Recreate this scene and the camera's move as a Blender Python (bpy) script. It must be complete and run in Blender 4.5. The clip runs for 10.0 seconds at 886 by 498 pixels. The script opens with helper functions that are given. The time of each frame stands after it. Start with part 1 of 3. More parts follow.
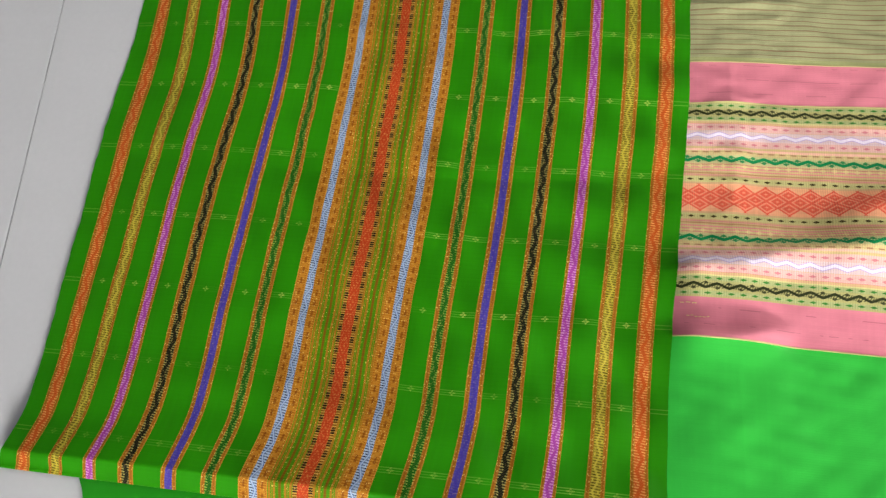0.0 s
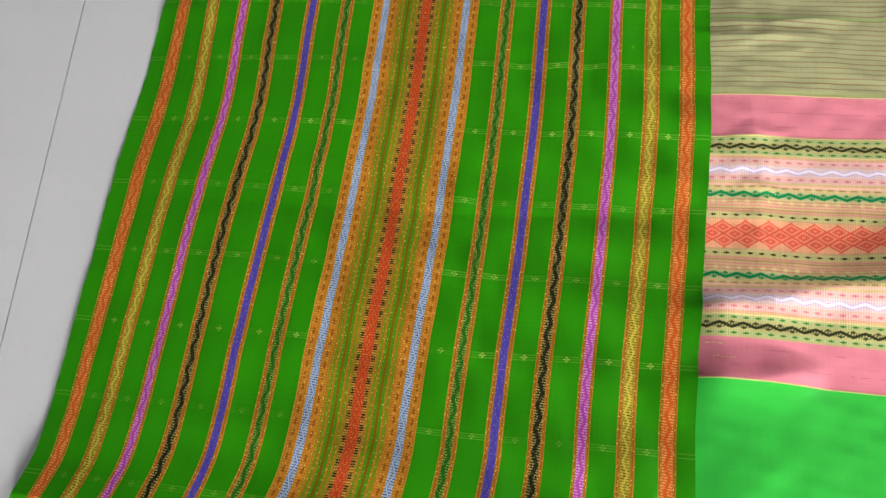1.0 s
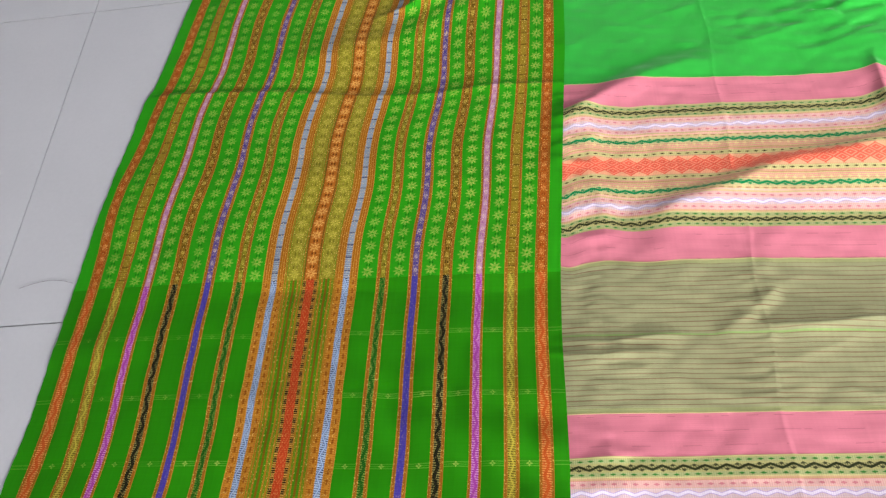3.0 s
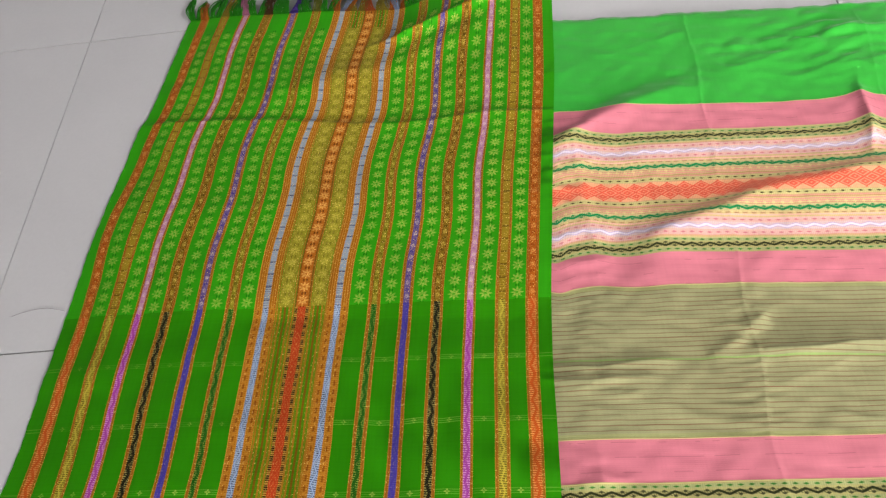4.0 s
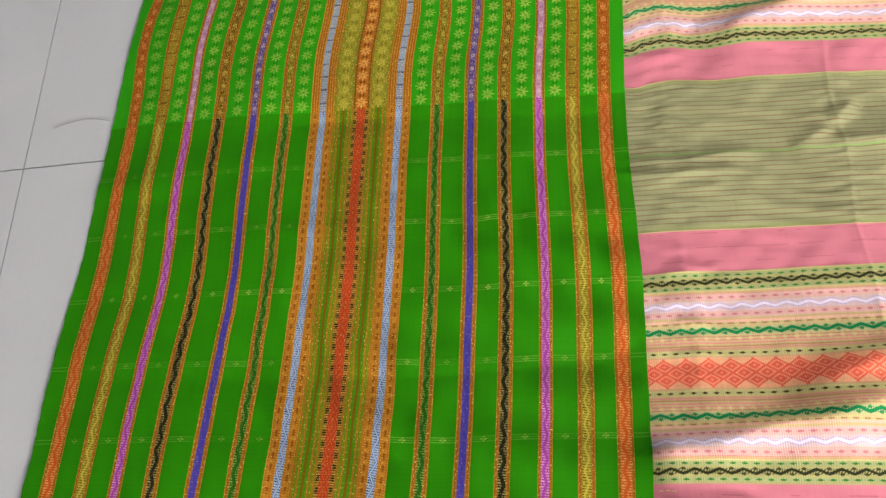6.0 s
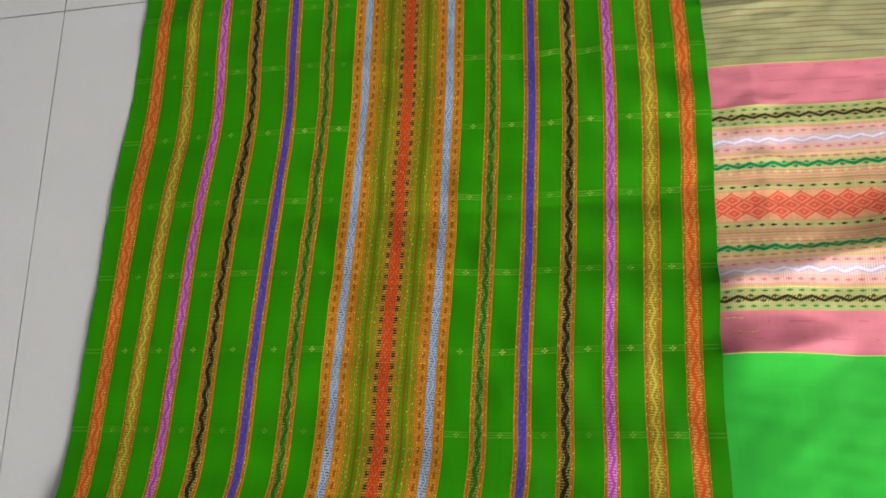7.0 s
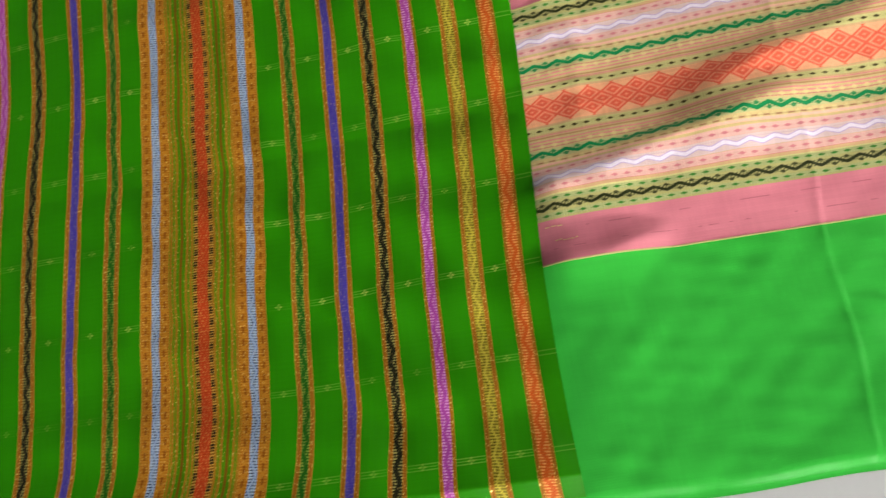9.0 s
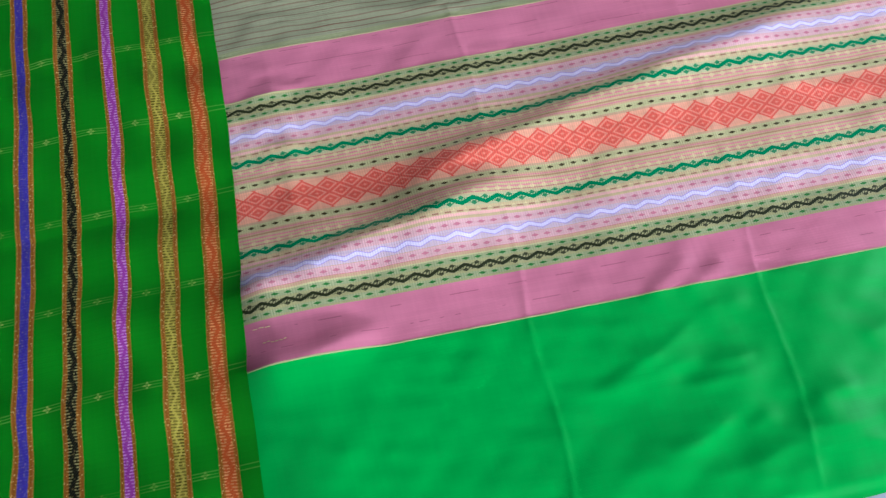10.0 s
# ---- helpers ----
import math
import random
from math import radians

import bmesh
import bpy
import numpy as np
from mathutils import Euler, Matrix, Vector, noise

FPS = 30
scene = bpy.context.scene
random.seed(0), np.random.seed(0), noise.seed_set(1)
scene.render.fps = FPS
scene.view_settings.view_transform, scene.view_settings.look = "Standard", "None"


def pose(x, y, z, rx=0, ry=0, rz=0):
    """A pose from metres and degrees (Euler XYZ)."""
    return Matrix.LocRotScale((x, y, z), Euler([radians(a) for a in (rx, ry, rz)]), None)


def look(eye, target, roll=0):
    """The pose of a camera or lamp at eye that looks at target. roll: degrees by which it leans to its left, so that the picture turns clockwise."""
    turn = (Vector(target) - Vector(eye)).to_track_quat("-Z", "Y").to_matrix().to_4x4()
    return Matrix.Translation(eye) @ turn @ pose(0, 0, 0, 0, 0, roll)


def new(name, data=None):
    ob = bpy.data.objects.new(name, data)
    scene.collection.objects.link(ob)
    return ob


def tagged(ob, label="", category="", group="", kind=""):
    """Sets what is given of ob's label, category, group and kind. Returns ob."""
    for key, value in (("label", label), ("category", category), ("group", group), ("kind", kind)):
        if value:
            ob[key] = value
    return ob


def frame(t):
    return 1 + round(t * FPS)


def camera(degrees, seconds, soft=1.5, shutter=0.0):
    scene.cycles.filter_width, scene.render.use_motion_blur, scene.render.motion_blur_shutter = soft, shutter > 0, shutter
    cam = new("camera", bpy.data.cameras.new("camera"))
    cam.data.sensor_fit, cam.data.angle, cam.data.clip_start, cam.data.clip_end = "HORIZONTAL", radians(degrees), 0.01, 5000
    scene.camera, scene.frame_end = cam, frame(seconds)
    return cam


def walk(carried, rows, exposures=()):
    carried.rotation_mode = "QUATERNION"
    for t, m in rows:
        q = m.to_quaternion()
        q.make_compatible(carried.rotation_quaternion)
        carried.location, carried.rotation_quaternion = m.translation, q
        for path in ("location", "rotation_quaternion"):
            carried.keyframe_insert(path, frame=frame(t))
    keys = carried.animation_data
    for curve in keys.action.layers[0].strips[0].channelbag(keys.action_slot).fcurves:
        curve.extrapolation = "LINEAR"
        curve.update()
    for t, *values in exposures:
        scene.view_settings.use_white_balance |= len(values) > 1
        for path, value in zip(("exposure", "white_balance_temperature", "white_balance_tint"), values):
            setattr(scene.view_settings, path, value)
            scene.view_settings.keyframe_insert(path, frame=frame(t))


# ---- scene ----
cam = camera(59.8, 10.0, soft=1.3, shutter=0.15)
PATH = [
    (0, (0.577, 0.005, 0.736), (0.321, 0.584, -1.161), -21.1),
    (0.5, (0.542, 0.002, 0.725), (0.276, 0.58, -1.171), -21.0),
    (1, (0.564, 0.029, 0.729), (0.289, 0.647, -1.153), -21.5),
    (1.5, (0.603, 0.06, 0.738), (0.344, 0.8, -1.103), -18.6),
    (2, (0.644, 0.093, 0.757), (0.421, 0.976, -1.024), -15.4),
    (2.5, (0.677, 0.131, 0.777), (0.464, 1.118, -0.95), -14.4),
    (3, (0.689, 0.144, 0.799), (0.484, 1.23, -0.868), -13.5),
    (4.5, (0.697, 0.141, 0.803), (0.509, 1.282, -0.829), -12.7),
    (5, (0.666, 0.133, 0.789), (0.471, 1.192, -0.896), -13.8),
    (6.5, (0.58, 0.072, 0.737), (0.36, 0.797, -1.114), -20.5),
    (7, (0.546, 0.037, 0.723), (0.292, 0.642, -1.166), -25.6),
    (7.5, (0.504, 0.002, 0.703), (0.185, 0.439, -1.223), -38.6),
    (8, (0.507, 0.004, 0.693), (0.169, 0.373, -1.243), -46.9),
    (8.5, (0.577, 0.006, 0.681), (0.24, 0.42, -1.246), -47.7),
    (9, (0.696, 0.022, 0.654), (0.458, 0.504, -1.272), -38.0),
    (9.5, (0.768, 0.014, 0.64), (0.799, 0.596, -1.273), -11.6),
    (10, (0.811, 0.008, 0.616), (0.998, 0.635, -1.274), 1.7),
]
EXPOSURES = [(0, 0.07, 6500, 6), (1.5, 0.18, 6500, 6), (2.0, 0.12, 6200, 8), (2.5, 0.11, 5900, 9), (3.0, 0.11, 6200, 10), (4.5, 0.02, 6700, 9), (5.0, 0.04, 6600, 9), (6.5, 0.05, 6600, 7),
             (7.0, 0.0, 6700, 5), (7.5, 0.13, 6550, 1), (8.0, 0.18, 6600, -4), (8.5, 0.14, 7000, 3), (9.0, -0.2, 6800, 4), (9.5, -0.40, 5250, 10), (10.0, -0.50, 4950, 14)]
walk(cam, [(t, look(eye, target, roll)) for t, eye, target, roll in PATH], EXPOSURES)

# ---- world and light ----
SUN_ELEVATION, SUN_TURN = radians(50), radians(120)
world = bpy.data.worlds.new("sky")
scene.world = world
world.use_nodes = True
sky = world.node_tree.nodes.new("ShaderNodeTexSky")
sky.sky_type, sky.sun_disc, sky.sun_elevation, sky.sun_rotation = "NISHITA", False, SUN_ELEVATION, SUN_TURN
world.node_tree.links.new(sky.outputs[0], world.node_tree.nodes["Background"].inputs[0])
world.node_tree.nodes["Background"].inputs[1].default_value = 0.1

# the room: x from WEST to EAST, y from SOUTH to NORTH
WEST, EAST, SOUTH, NORTH, HIGH = -2.4, 3.0, -7.2, 3.0, 3.2
WIN_Y0, WIN_Y1, WIN_Z0, WIN_Z1 = -0.65, 1.25, 0.80, 2.15      # the east window
SWIN_X0, SWIN_X1, SWIN_Z0, SWIN_Z1 = 1.10, 2.90, 1.20, 2.80     # the tall south window


def window_lamp(name, place, target, wide, high, watts, tint):
    lamp = bpy.data.lights.new(name, "AREA")
    lamp.shape, lamp.size, lamp.size_y, lamp.energy, lamp.color = "RECTANGLE", wide, high, watts, tint
    ob = new(name, lamp)
    ob.matrix_world = look(place, target)
    return ob


window_lamp("window_daylight", (EAST + 0.08, (WIN_Y0 + WIN_Y1) / 2, (WIN_Z0 + WIN_Z1) / 2),
            (EAST - 2.0, (WIN_Y0 + WIN_Y1) / 2 + 0.5, 0.8), WIN_Y1 - WIN_Y0 - 0.1, WIN_Z1 - WIN_Z0 - 0.1, 82.0, (1.0, 0.985, 0.975))
window_lamp("south_window_daylight", ((SWIN_X0 + SWIN_X1) / 2, SOUTH - 0.08, (SWIN_Z0 + SWIN_Z1) / 2),
            ((SWIN_X0 + SWIN_X1) / 2 - 0.3, SOUTH + 3.0, 1.3), SWIN_X1 - SWIN_X0 - 0.1, SWIN_Z1 - SWIN_Z0 - 0.1, 860.0, (1.0, 0.985, 0.975))



# ---- node helper ----
class Ex:
    """A number inside a node tree."""

    def __init__(self, g, s):
        self.g, self.s = g, s

    def __add__(self, o): return self.g.m("ADD", self, o)
    def __radd__(self, o): return self.g.m("ADD", o, self)
    def __sub__(self, o): return self.g.m("SUBTRACT", self, o)
    def __rsub__(self, o): return self.g.m("SUBTRACT", o, self)
    def __mul__(self, o): return self.g.m("MULTIPLY", self, o)
    def __rmul__(self, o): return self.g.m("MULTIPLY", o, self)
    def __truediv__(self, o): return self.g.m("DIVIDE", self, o)
    def __lt__(self, o): return self.g.m("LESS_THAN", self, o)
    def __gt__(self, o): return self.g.m("GREATER_THAN", self, o)
    def abs(self): return self.g.m("ABSOLUTE", self)
    def fract(self): return self.g.m("FRACT", self)
    def floor(self): return self.g.m("FLOOR", self)
    def cos(self): return self.g.m("COSINE", self)
    def sqrt(self): return self.g.m("SQRT", self)
    def min(self, o): return self.g.m("MINIMUM", self, o)
    def max(self, o): return self.g.m("MAXIMUM", self, o)


class Graph:
    def __init__(self, name):
        self.mat = bpy.data.materials.new(name)
        self.mat.use_nodes = True
        self.t = self.mat.node_tree
        self.bsdf = self.t.nodes["Principled BSDF"]

    def put(self, value, socket):
        if isinstance(value, Ex):
            self.t.links.new(value.s, socket)
        elif isinstance(value, bpy.types.NodeSocket):
            self.t.links.new(value, socket)
        elif isinstance(value, tuple):
            socket.default_value = (*value, 1.0) if len(value) == 3 and len(socket.default_value) == 4 else value
        else:
            socket.default_value = value

    def m(self, op, a, b=None):
        n = self.t.nodes.new("ShaderNodeMath")
        n.operation = op
        self.put(a, n.inputs[0])
        if b is not None:
            self.put(b, n.inputs[1])
        return Ex(self, n.outputs[0])

    def mix(self, fac, a, b):
        n = self.t.nodes.new("ShaderNodeMix")
        n.data_type = "RGBA"
        self.put(fac, n.inputs[0])
        self.put(a, n.inputs[6])
        self.put(b, n.inputs[7])
        return n.outputs[2]

    def scale(self, colour, fac):
        n = self.t.nodes.new("ShaderNodeMix")
        n.data_type, n.blend_type = "RGBA", "MULTIPLY"
        n.inputs[0].default_value = 1.0
        self.put(colour, n.inputs[6])
        c = self.t.nodes.new("ShaderNodeCombineColor")
        for i in range(3):
            self.put(fac, c.inputs[i])
        self.t.links.new(c.outputs[0], n.inputs[7])
        return n.outputs[2]

    def uv(self):
        n = self.t.nodes.new("ShaderNodeUVMap")
        n.uv_map = "weave"
        s = self.t.nodes.new("ShaderNodeSeparateXYZ")
        self.t.links.new(n.outputs[0], s.inputs[0])
        return Ex(self, s.outputs[0]), Ex(self, s.outputs[1])

    def place(self):
        n = self.t.nodes.new("ShaderNodeNewGeometry")
        s = self.t.nodes.new("ShaderNodeSeparateXYZ")
        self.t.links.new(n.outputs["Position"], s.inputs[0])
        return [Ex(self, o) for o in s.outputs]

    def noise(self, x, y, z=0.0, detail=2.0, rough=0.5):
        c = self.t.nodes.new("ShaderNodeCombineXYZ")
        for v, s in zip((x, y, z), c.inputs):
            self.put(v, s)
        n = self.t.nodes.new("ShaderNodeTexNoise")
        n.inputs["Scale"].default_value = 1.0
        n.inputs["Detail"].default_value = detail
        n.inputs["Roughness"].default_value = rough
        self.t.links.new(c.outputs[0], n.inputs["Vector"])
        return Ex(self, n.outputs[0])

    def bump(self, height, strength, distance):
        n = self.t.nodes.new("ShaderNodeBump")
        n.inputs["Strength"].default_value = strength
        n.inputs["Distance"].default_value = distance
        self.put(height, n.inputs["Height"])
        self.t.links.new(n.outputs[0], self.bsdf.inputs["Normal"])

    def finish(self, colour, rough=0.6, metal=0.0, sheen=0.0, spec=0.5):
        b = self.bsdf.inputs
        self.put(colour, b["Base Color"])
        self.put(rough, b["Roughness"])
        self.put(metal, b["Metallic"])
        b["Sheen Weight"].default_value = sheen
        b["Sheen Roughness"].default_value = 0.4
        b["Specular IOR Level"].default_value = spec
        return self.mat


def zig_line(along, period):
    return ((along / period).fract() - 0.5).abs() * 4.0 - 1.0


def flower(g, across, along, pitch, radius):
    """A mask of a column of eight-petalled flowers."""
    fv = ((along - ROW_V - 0.0088) / pitch + 0.5).fract() * pitch - pitch * 0.5
    r = (across * across + fv * fv).sqrt()
    turn = g.m("ARCTAN2", fv, across)
    petal = (turn * 8.0).cos() * 0.22 + 0.78
    body = ((petal * radius - r) / (0.22 * radius)).max(0.0).min(1.0) * (r > 0.16 * radius)
    floats = g.noise(across * 420.0, along * 260.0, 31.0, 1.0)
    return body * ((along / 0.0017).fract() < 0.72) * (floats * 2.6 - 0.45).max(0.25).min(1.0)


# ---- woven materials ----
ROW_V, DOT_V, ROW_STEP = 0.643, 0.6455, 0.0768     # the flowered end begins at ROW_V; dot rows lie ROW_STEP apart below DOT_V
FLOWER_END, PITCH = 1.182, 0.0192
GREEN, ORANGE = (0.0175, 0.172, 0.0012), (0.275, 0.090, 0.006)
PERIOD, COMB = 0.0218, 0.0024                       # length of a woven zigzag, and of one weft float


def cloth_finish(g, U, V, colour, glint=None, warp=True, sheen=0.0, rough=0.50, grain=1.0, weave=0.16, ribs="weft", relief=0.22):
    """Slub streaks and fine ribs, with silk shimmer and gold glints painted over a woven colour."""
    streak = g.noise(U * 14.0, V * 420.0, 3.0, 2.0) if warp else g.noise(U * 420.0, V * 14.0, 3.0, 2.0)
    # blotches and long warp streaks: shimmer of the silk, painted into its colour
    blotch = g.noise(U * 16.0, V * 16.0, 7.0, 3.0)
    shimmer = g.noise(U * 260.0, V * 7.0, 5.0, 2.0) if warp else g.noise(U * 7.0, V * 260.0, 5.0, 2.0)
    colour = g.scale(colour, (streak - 0.5) * (0.40 * grain) + (blotch - 0.5) * 0.30 + (shimmer - 0.5) * (0.34 * grain) + 1.0)
    rib = (V if warp else U) * (6.2832 / 0.0011)
    comb = ((V if warp and ribs == "weft" else U) * (6.2832 / 0.0021)).cos() * (blotch * 1.6 - 0.45).max(0.0)
    colour = g.scale(colour, comb * weave + 1.0)
    height = rib.cos() * 0.5 + comb * 1.5 + g.noise(U * 900.0, V * 900.0, 0.0, 1.0) + streak * 1.2
    g.bump(height, relief, 0.0004)
    metal, r = 0.0, rough
    if glint is not None:
        fleck = (g.noise(U * 640.0, V * 420.0, 11.0, 1.0) - 0.635).max(0.0) * 14.0
        spark = fleck.min(1.0) * glint
        colour = g.mix(spark, colour, (0.95, 0.66, 0.18))
        metal, r = spark * 0.55, rough - spark * 0.25
    return g.finish(colour, r, metal, sheen, 0.06)


def green_ground(name):
    """Green ground with a row of small gold dots, and gold flowers in the flowered end."""
    g = Graph(name)
    U, V = g.uv()
    k = (V - DOT_V) / ROW_STEP
    fv = (k.fract() - 0.5) * ROW_STEP
    near = fv + ROW_STEP * 0.5 - ROW_STEP * (fv > 0.0)
    r = U.abs() + near.abs()
    petals = (((r - 0.0022).abs() < 0.0009) * (U.abs().min(near.abs()) < 0.0009)).max((near.abs() < 0.0005) * (U.abs() < 0.0036) * 0.5)
    below = (V < 0.63) * (V > 0.0)
    dot = petals * below
    # patchy window gloss painted into lines and dots, stronger towards +x
    X, Y, Z = g.place()
    gloss = (g.noise(X * 9.0, Y * 9.0, 5.0) * 2.6 - 0.95 + (X - 0.42) * 0.9).max(0.10).min(1.0)
    lines = ((near.abs() - 0.0023).abs() < 0.00045).max(near.abs() < 0.0003) * below * gloss
    flowers = flower(g, U, V, PITCH, 0.0085) * (V > ROW_V) * (V < FLOWER_END)
    patchy = g.noise(U * 30.0, V * 9.0, 1.0)
    ground = g.mix(V > ROW_V, GREEN, (0.022, 0.245, 0.004))
    gap = (((V - ROW_V - 0.0088) / PITCH + 0.5).fract() - 0.5).abs() > 0.41
    ground = g.mix(gap * ((U.abs() - 0.0017).abs() < 0.0008) * (V > ROW_V) * (V < FLOWER_END) * 0.75, ground, (0.006, 0.10, 0.003))
    # flowers fade towards -x: the silk's sheen is put into their strength
    col = g.mix(flowers * (g.noise(X * 7.0, Y * 7.0, 15.0) * 0.8 + (X - 0.4) * 0.5 + 0.18).max(0.3).min(0.85), ground, (0.40, 0.43, 0.075))
    col = g.mix(lines * 0.26, col, (0.40, 0.58, 0.10))
    col = g.mix(dot * (patchy * 1.5 - 0.50).max(0.06).min(0.5) * (gloss * 0.7 + 0.3), col, (0.58, 0.58, 0.12))
    return cloth_finish(g, U, V, col, flowers * 0.45 + dot * 0.40, grain=0.45, weave=0.02, relief=0.06)


def green_edge(name):
    """Plain green selvedge with faint gold weft lines."""
    g = Graph(name)
    U, V = g.uv()
    near = (((V - DOT_V) / ROW_STEP + 0.5).fract() - 0.5) * ROW_STEP
    lines = ((near.abs() - 0.0018).abs() < 0.0004) * (V < 0.63) * (V > 0.0)
    return cloth_finish(g, U, V, g.mix(lines * 0.22, g.mix(V > ROW_V, GREEN, (0.022, 0.245, 0.004)), (0.30, 0.42, 0.08)), grain=0.45, weave=0.02, relief=0.06)


def wave(V, period):
    """A zigzag with rounded bends, from -1 to 1."""
    return (V * (6.2832 / period)).cos() * 0.30 + zig_line(V, period) * 0.70


def weft(g, U, V, lean=0.12):
    """The short floats of the weft: 0 between two floats, 1 on one."""
    return (((V + U * lean) / COMB + g.noise(U * 90.0, V * 60.0, 19.0, 1.0) * 0.5).fract() - 0.5).abs() * 2.0


def band(name, width, rope, stroke, ground, ground2, motif2, dark2, style, border=0.0042, swing=0.46, thick=0.40, strands=0.20, strokes=0.95, outline=None, edge=(0.235, 0.080, 0.006)):
    """A woven band: a zigzag rope between short weft floats below, and flowers or bars in the flowered end."""
    g = Graph(name)
    U, V = g.uv()
    inner = width / 2 - border
    loose = (g.noise(U * 70.0, V * 45.0, 17.0, 1.0) - 0.5)
    w = weft(g, U, V)
    bend = wave(V, PERIOD)
    off = (U - bend * (inner * swing)) / inner + loose * 0.12
    some = g.noise(U * 260.0, V * 55.0, 23.0, 1.0)
    col = g.mix((w > 0.54) * (some * 2.0 - 0.2).max(0.25).min(1.0) * strokes, ground, stroke)
    col = g.mix(off.abs() < (w * -0.30 + (thick + 0.15)), col, rope)
    ply = ((V - U * 0.9) / COMB + loose).fract()
    col = g.mix((off.abs() < thick) * (ply < 0.34) * strands, col, g.mix(0.5, ground, stroke))
    if outline:
        col = g.mix(((off.abs() - (thick + 0.02)).abs() < 0.11) * 0.65, col, outline)
    col = g.mix((bend.abs() > 0.80) * ((U + bend * (inner * 0.66)).abs() < inner * 0.13), col, rope)
    if style == "flower":
        fv = (((V - ROW_V - 0.0088) / PITCH + 0.5).fract() - 0.5).abs()
        f = flower(g, U, V, PITCH, inner * 1.08)
        top = g.mix(f, ground2, motif2)
        links = (fv > 0.40) * ((U.abs() - inner * 0.30).abs() < inner * 0.17)
        side = (fv < 0.30) * (U.abs() > inner * 0.80)
        top = g.mix(links.max(side) * 0.85, top, dark2)
        top = g.mix(((V / 0.0016).fract() < 0.4) * 0.22, top, dark2)
    else:
        b = ((V / PITCH).fract() < 0.13)
        low = (V < ROW_V + 0.05) * 0.55 + 0.16
        top = g.mix(((V / 0.0032).fract() < 0.32) * low, ground2, motif2)
        top = g.mix(b * (g.noise(V * 30.0, U * 5.0, 3.0) * 1.6).min(1.0), top, motif2)
    col = g.mix((V > ROW_V), col, top)
    col = g.mix((V > FLOWER_END) * 0.8, col, ground2)
    rim = (U.abs() + loose * 0.0007) > inner
    out = (U.abs() - inner) / (border + 0.00001)
    cord = (out - 0.86).abs() < 0.14
    rimcol = g.mix(cord * 0.55, edge, (0.40, 0.185, 0.022))
    rimcol = g.mix((w > 0.5) * (out < 0.30) * 0.40, rimcol, (0.42, 0.21, 0.03))
    col = g.mix(rim, col, rimcol)
    return cloth_finish(g, U, V, col, rim * 1.0 + (V > ROW_V) * 0.60 + 0.16)


def side_orange(name, width):
    """Orange band with a column of short brown dashes."""
    g = Graph(name)
    U, V = g.uv()
    low = V < ROW_V
    w = weft(g, U, V)
    near = ((V / (PERIOD / 2)).fract() - 0.5).abs()
    middle = U.abs() < width * 0.24
    col = g.mix((w > 0.5) * (U.abs() < width * 0.40) * low * 0.55, ORANGE, (0.43, 0.20, 0.022))
    col = g.mix(middle * (near > 0.26) * (w < 0.45) * low * 0.6, col, (0.42, 0.17, 0.015))
    dash = (near < 0.30) * (U.abs() < width * 0.11) * low
    col = g.mix((V > ROW_V) * (((U / 0.0030).fract() - 0.5).abs() < 0.14) * 0.7, col, (0.46, 0.22, 0.03))
    col = g.mix(dash * 0.62, col, (0.125, 0.024, 0.002))
    col = g.mix((U.abs() > width * 0.43) * 0.7, col, (0.46, 0.22, 0.028))
    return cloth_finish(g, U, V, col, 0.50 + U * 0.0)


def pin_panel(name, width):
    """Narrow gold and brown lines on green; olive with gold flowers in the flowered end."""
    g = Graph(name)
    U, V = g.uv()
    a = U / (width / 2)
    col = g.mix(0.22, GREEN, (0.17, 0.175, 0.006))
    for at, wide, c in ((0.86, 0.095, (0.27, 0.120, 0.009)), (0.46, 0.095, (0.27, 0.122, 0.009)), (0.66, 0.030, (0.20, 0.150, 0.010))):
        col = g.mix((a.abs() - at).abs() < wide, col, c)
    col = g.mix(a.abs() < 0.11, col, (0.150, 0.070, 0.004))
    lines = (a.abs() > 0.2) * (a.abs() < 0.88)
    f = flower(g, U, V, PITCH, 0.0072)
    fv = (((V - ROW_V - 0.0088) / PITCH + 0.5).fract() - 0.5).abs()
    top = g.mix(a.abs() > 0.74, (0.225, 0.200, 0.015), (0.10, 0.19, 0.008))
    top = g.mix((a.abs() - 0.88).abs() < 0.07, top, (0.26, 0.115, 0.010))
    top = g.mix((fv > 0.36) * ((a.abs() - 0.20).abs() < 0.08) * 0.5, top, (0.075, 0.055, 0.004))
    top = g.mix(((fv - 0.1).abs() < 0.07) * ((a.abs() - 0.62).abs() < 0.07) * 0.5, top, (0.10, 0.07, 0.005))
    top = g.mix(f * 0.65, top, (0.50, 0.42, 0.06))
    col = g.mix((V > ROW_V) * (V < FLOWER_END), col, top)
    return cloth_finish(g, U, V, col, lines * 0.45 + (V > ROW_V) * 0.60)


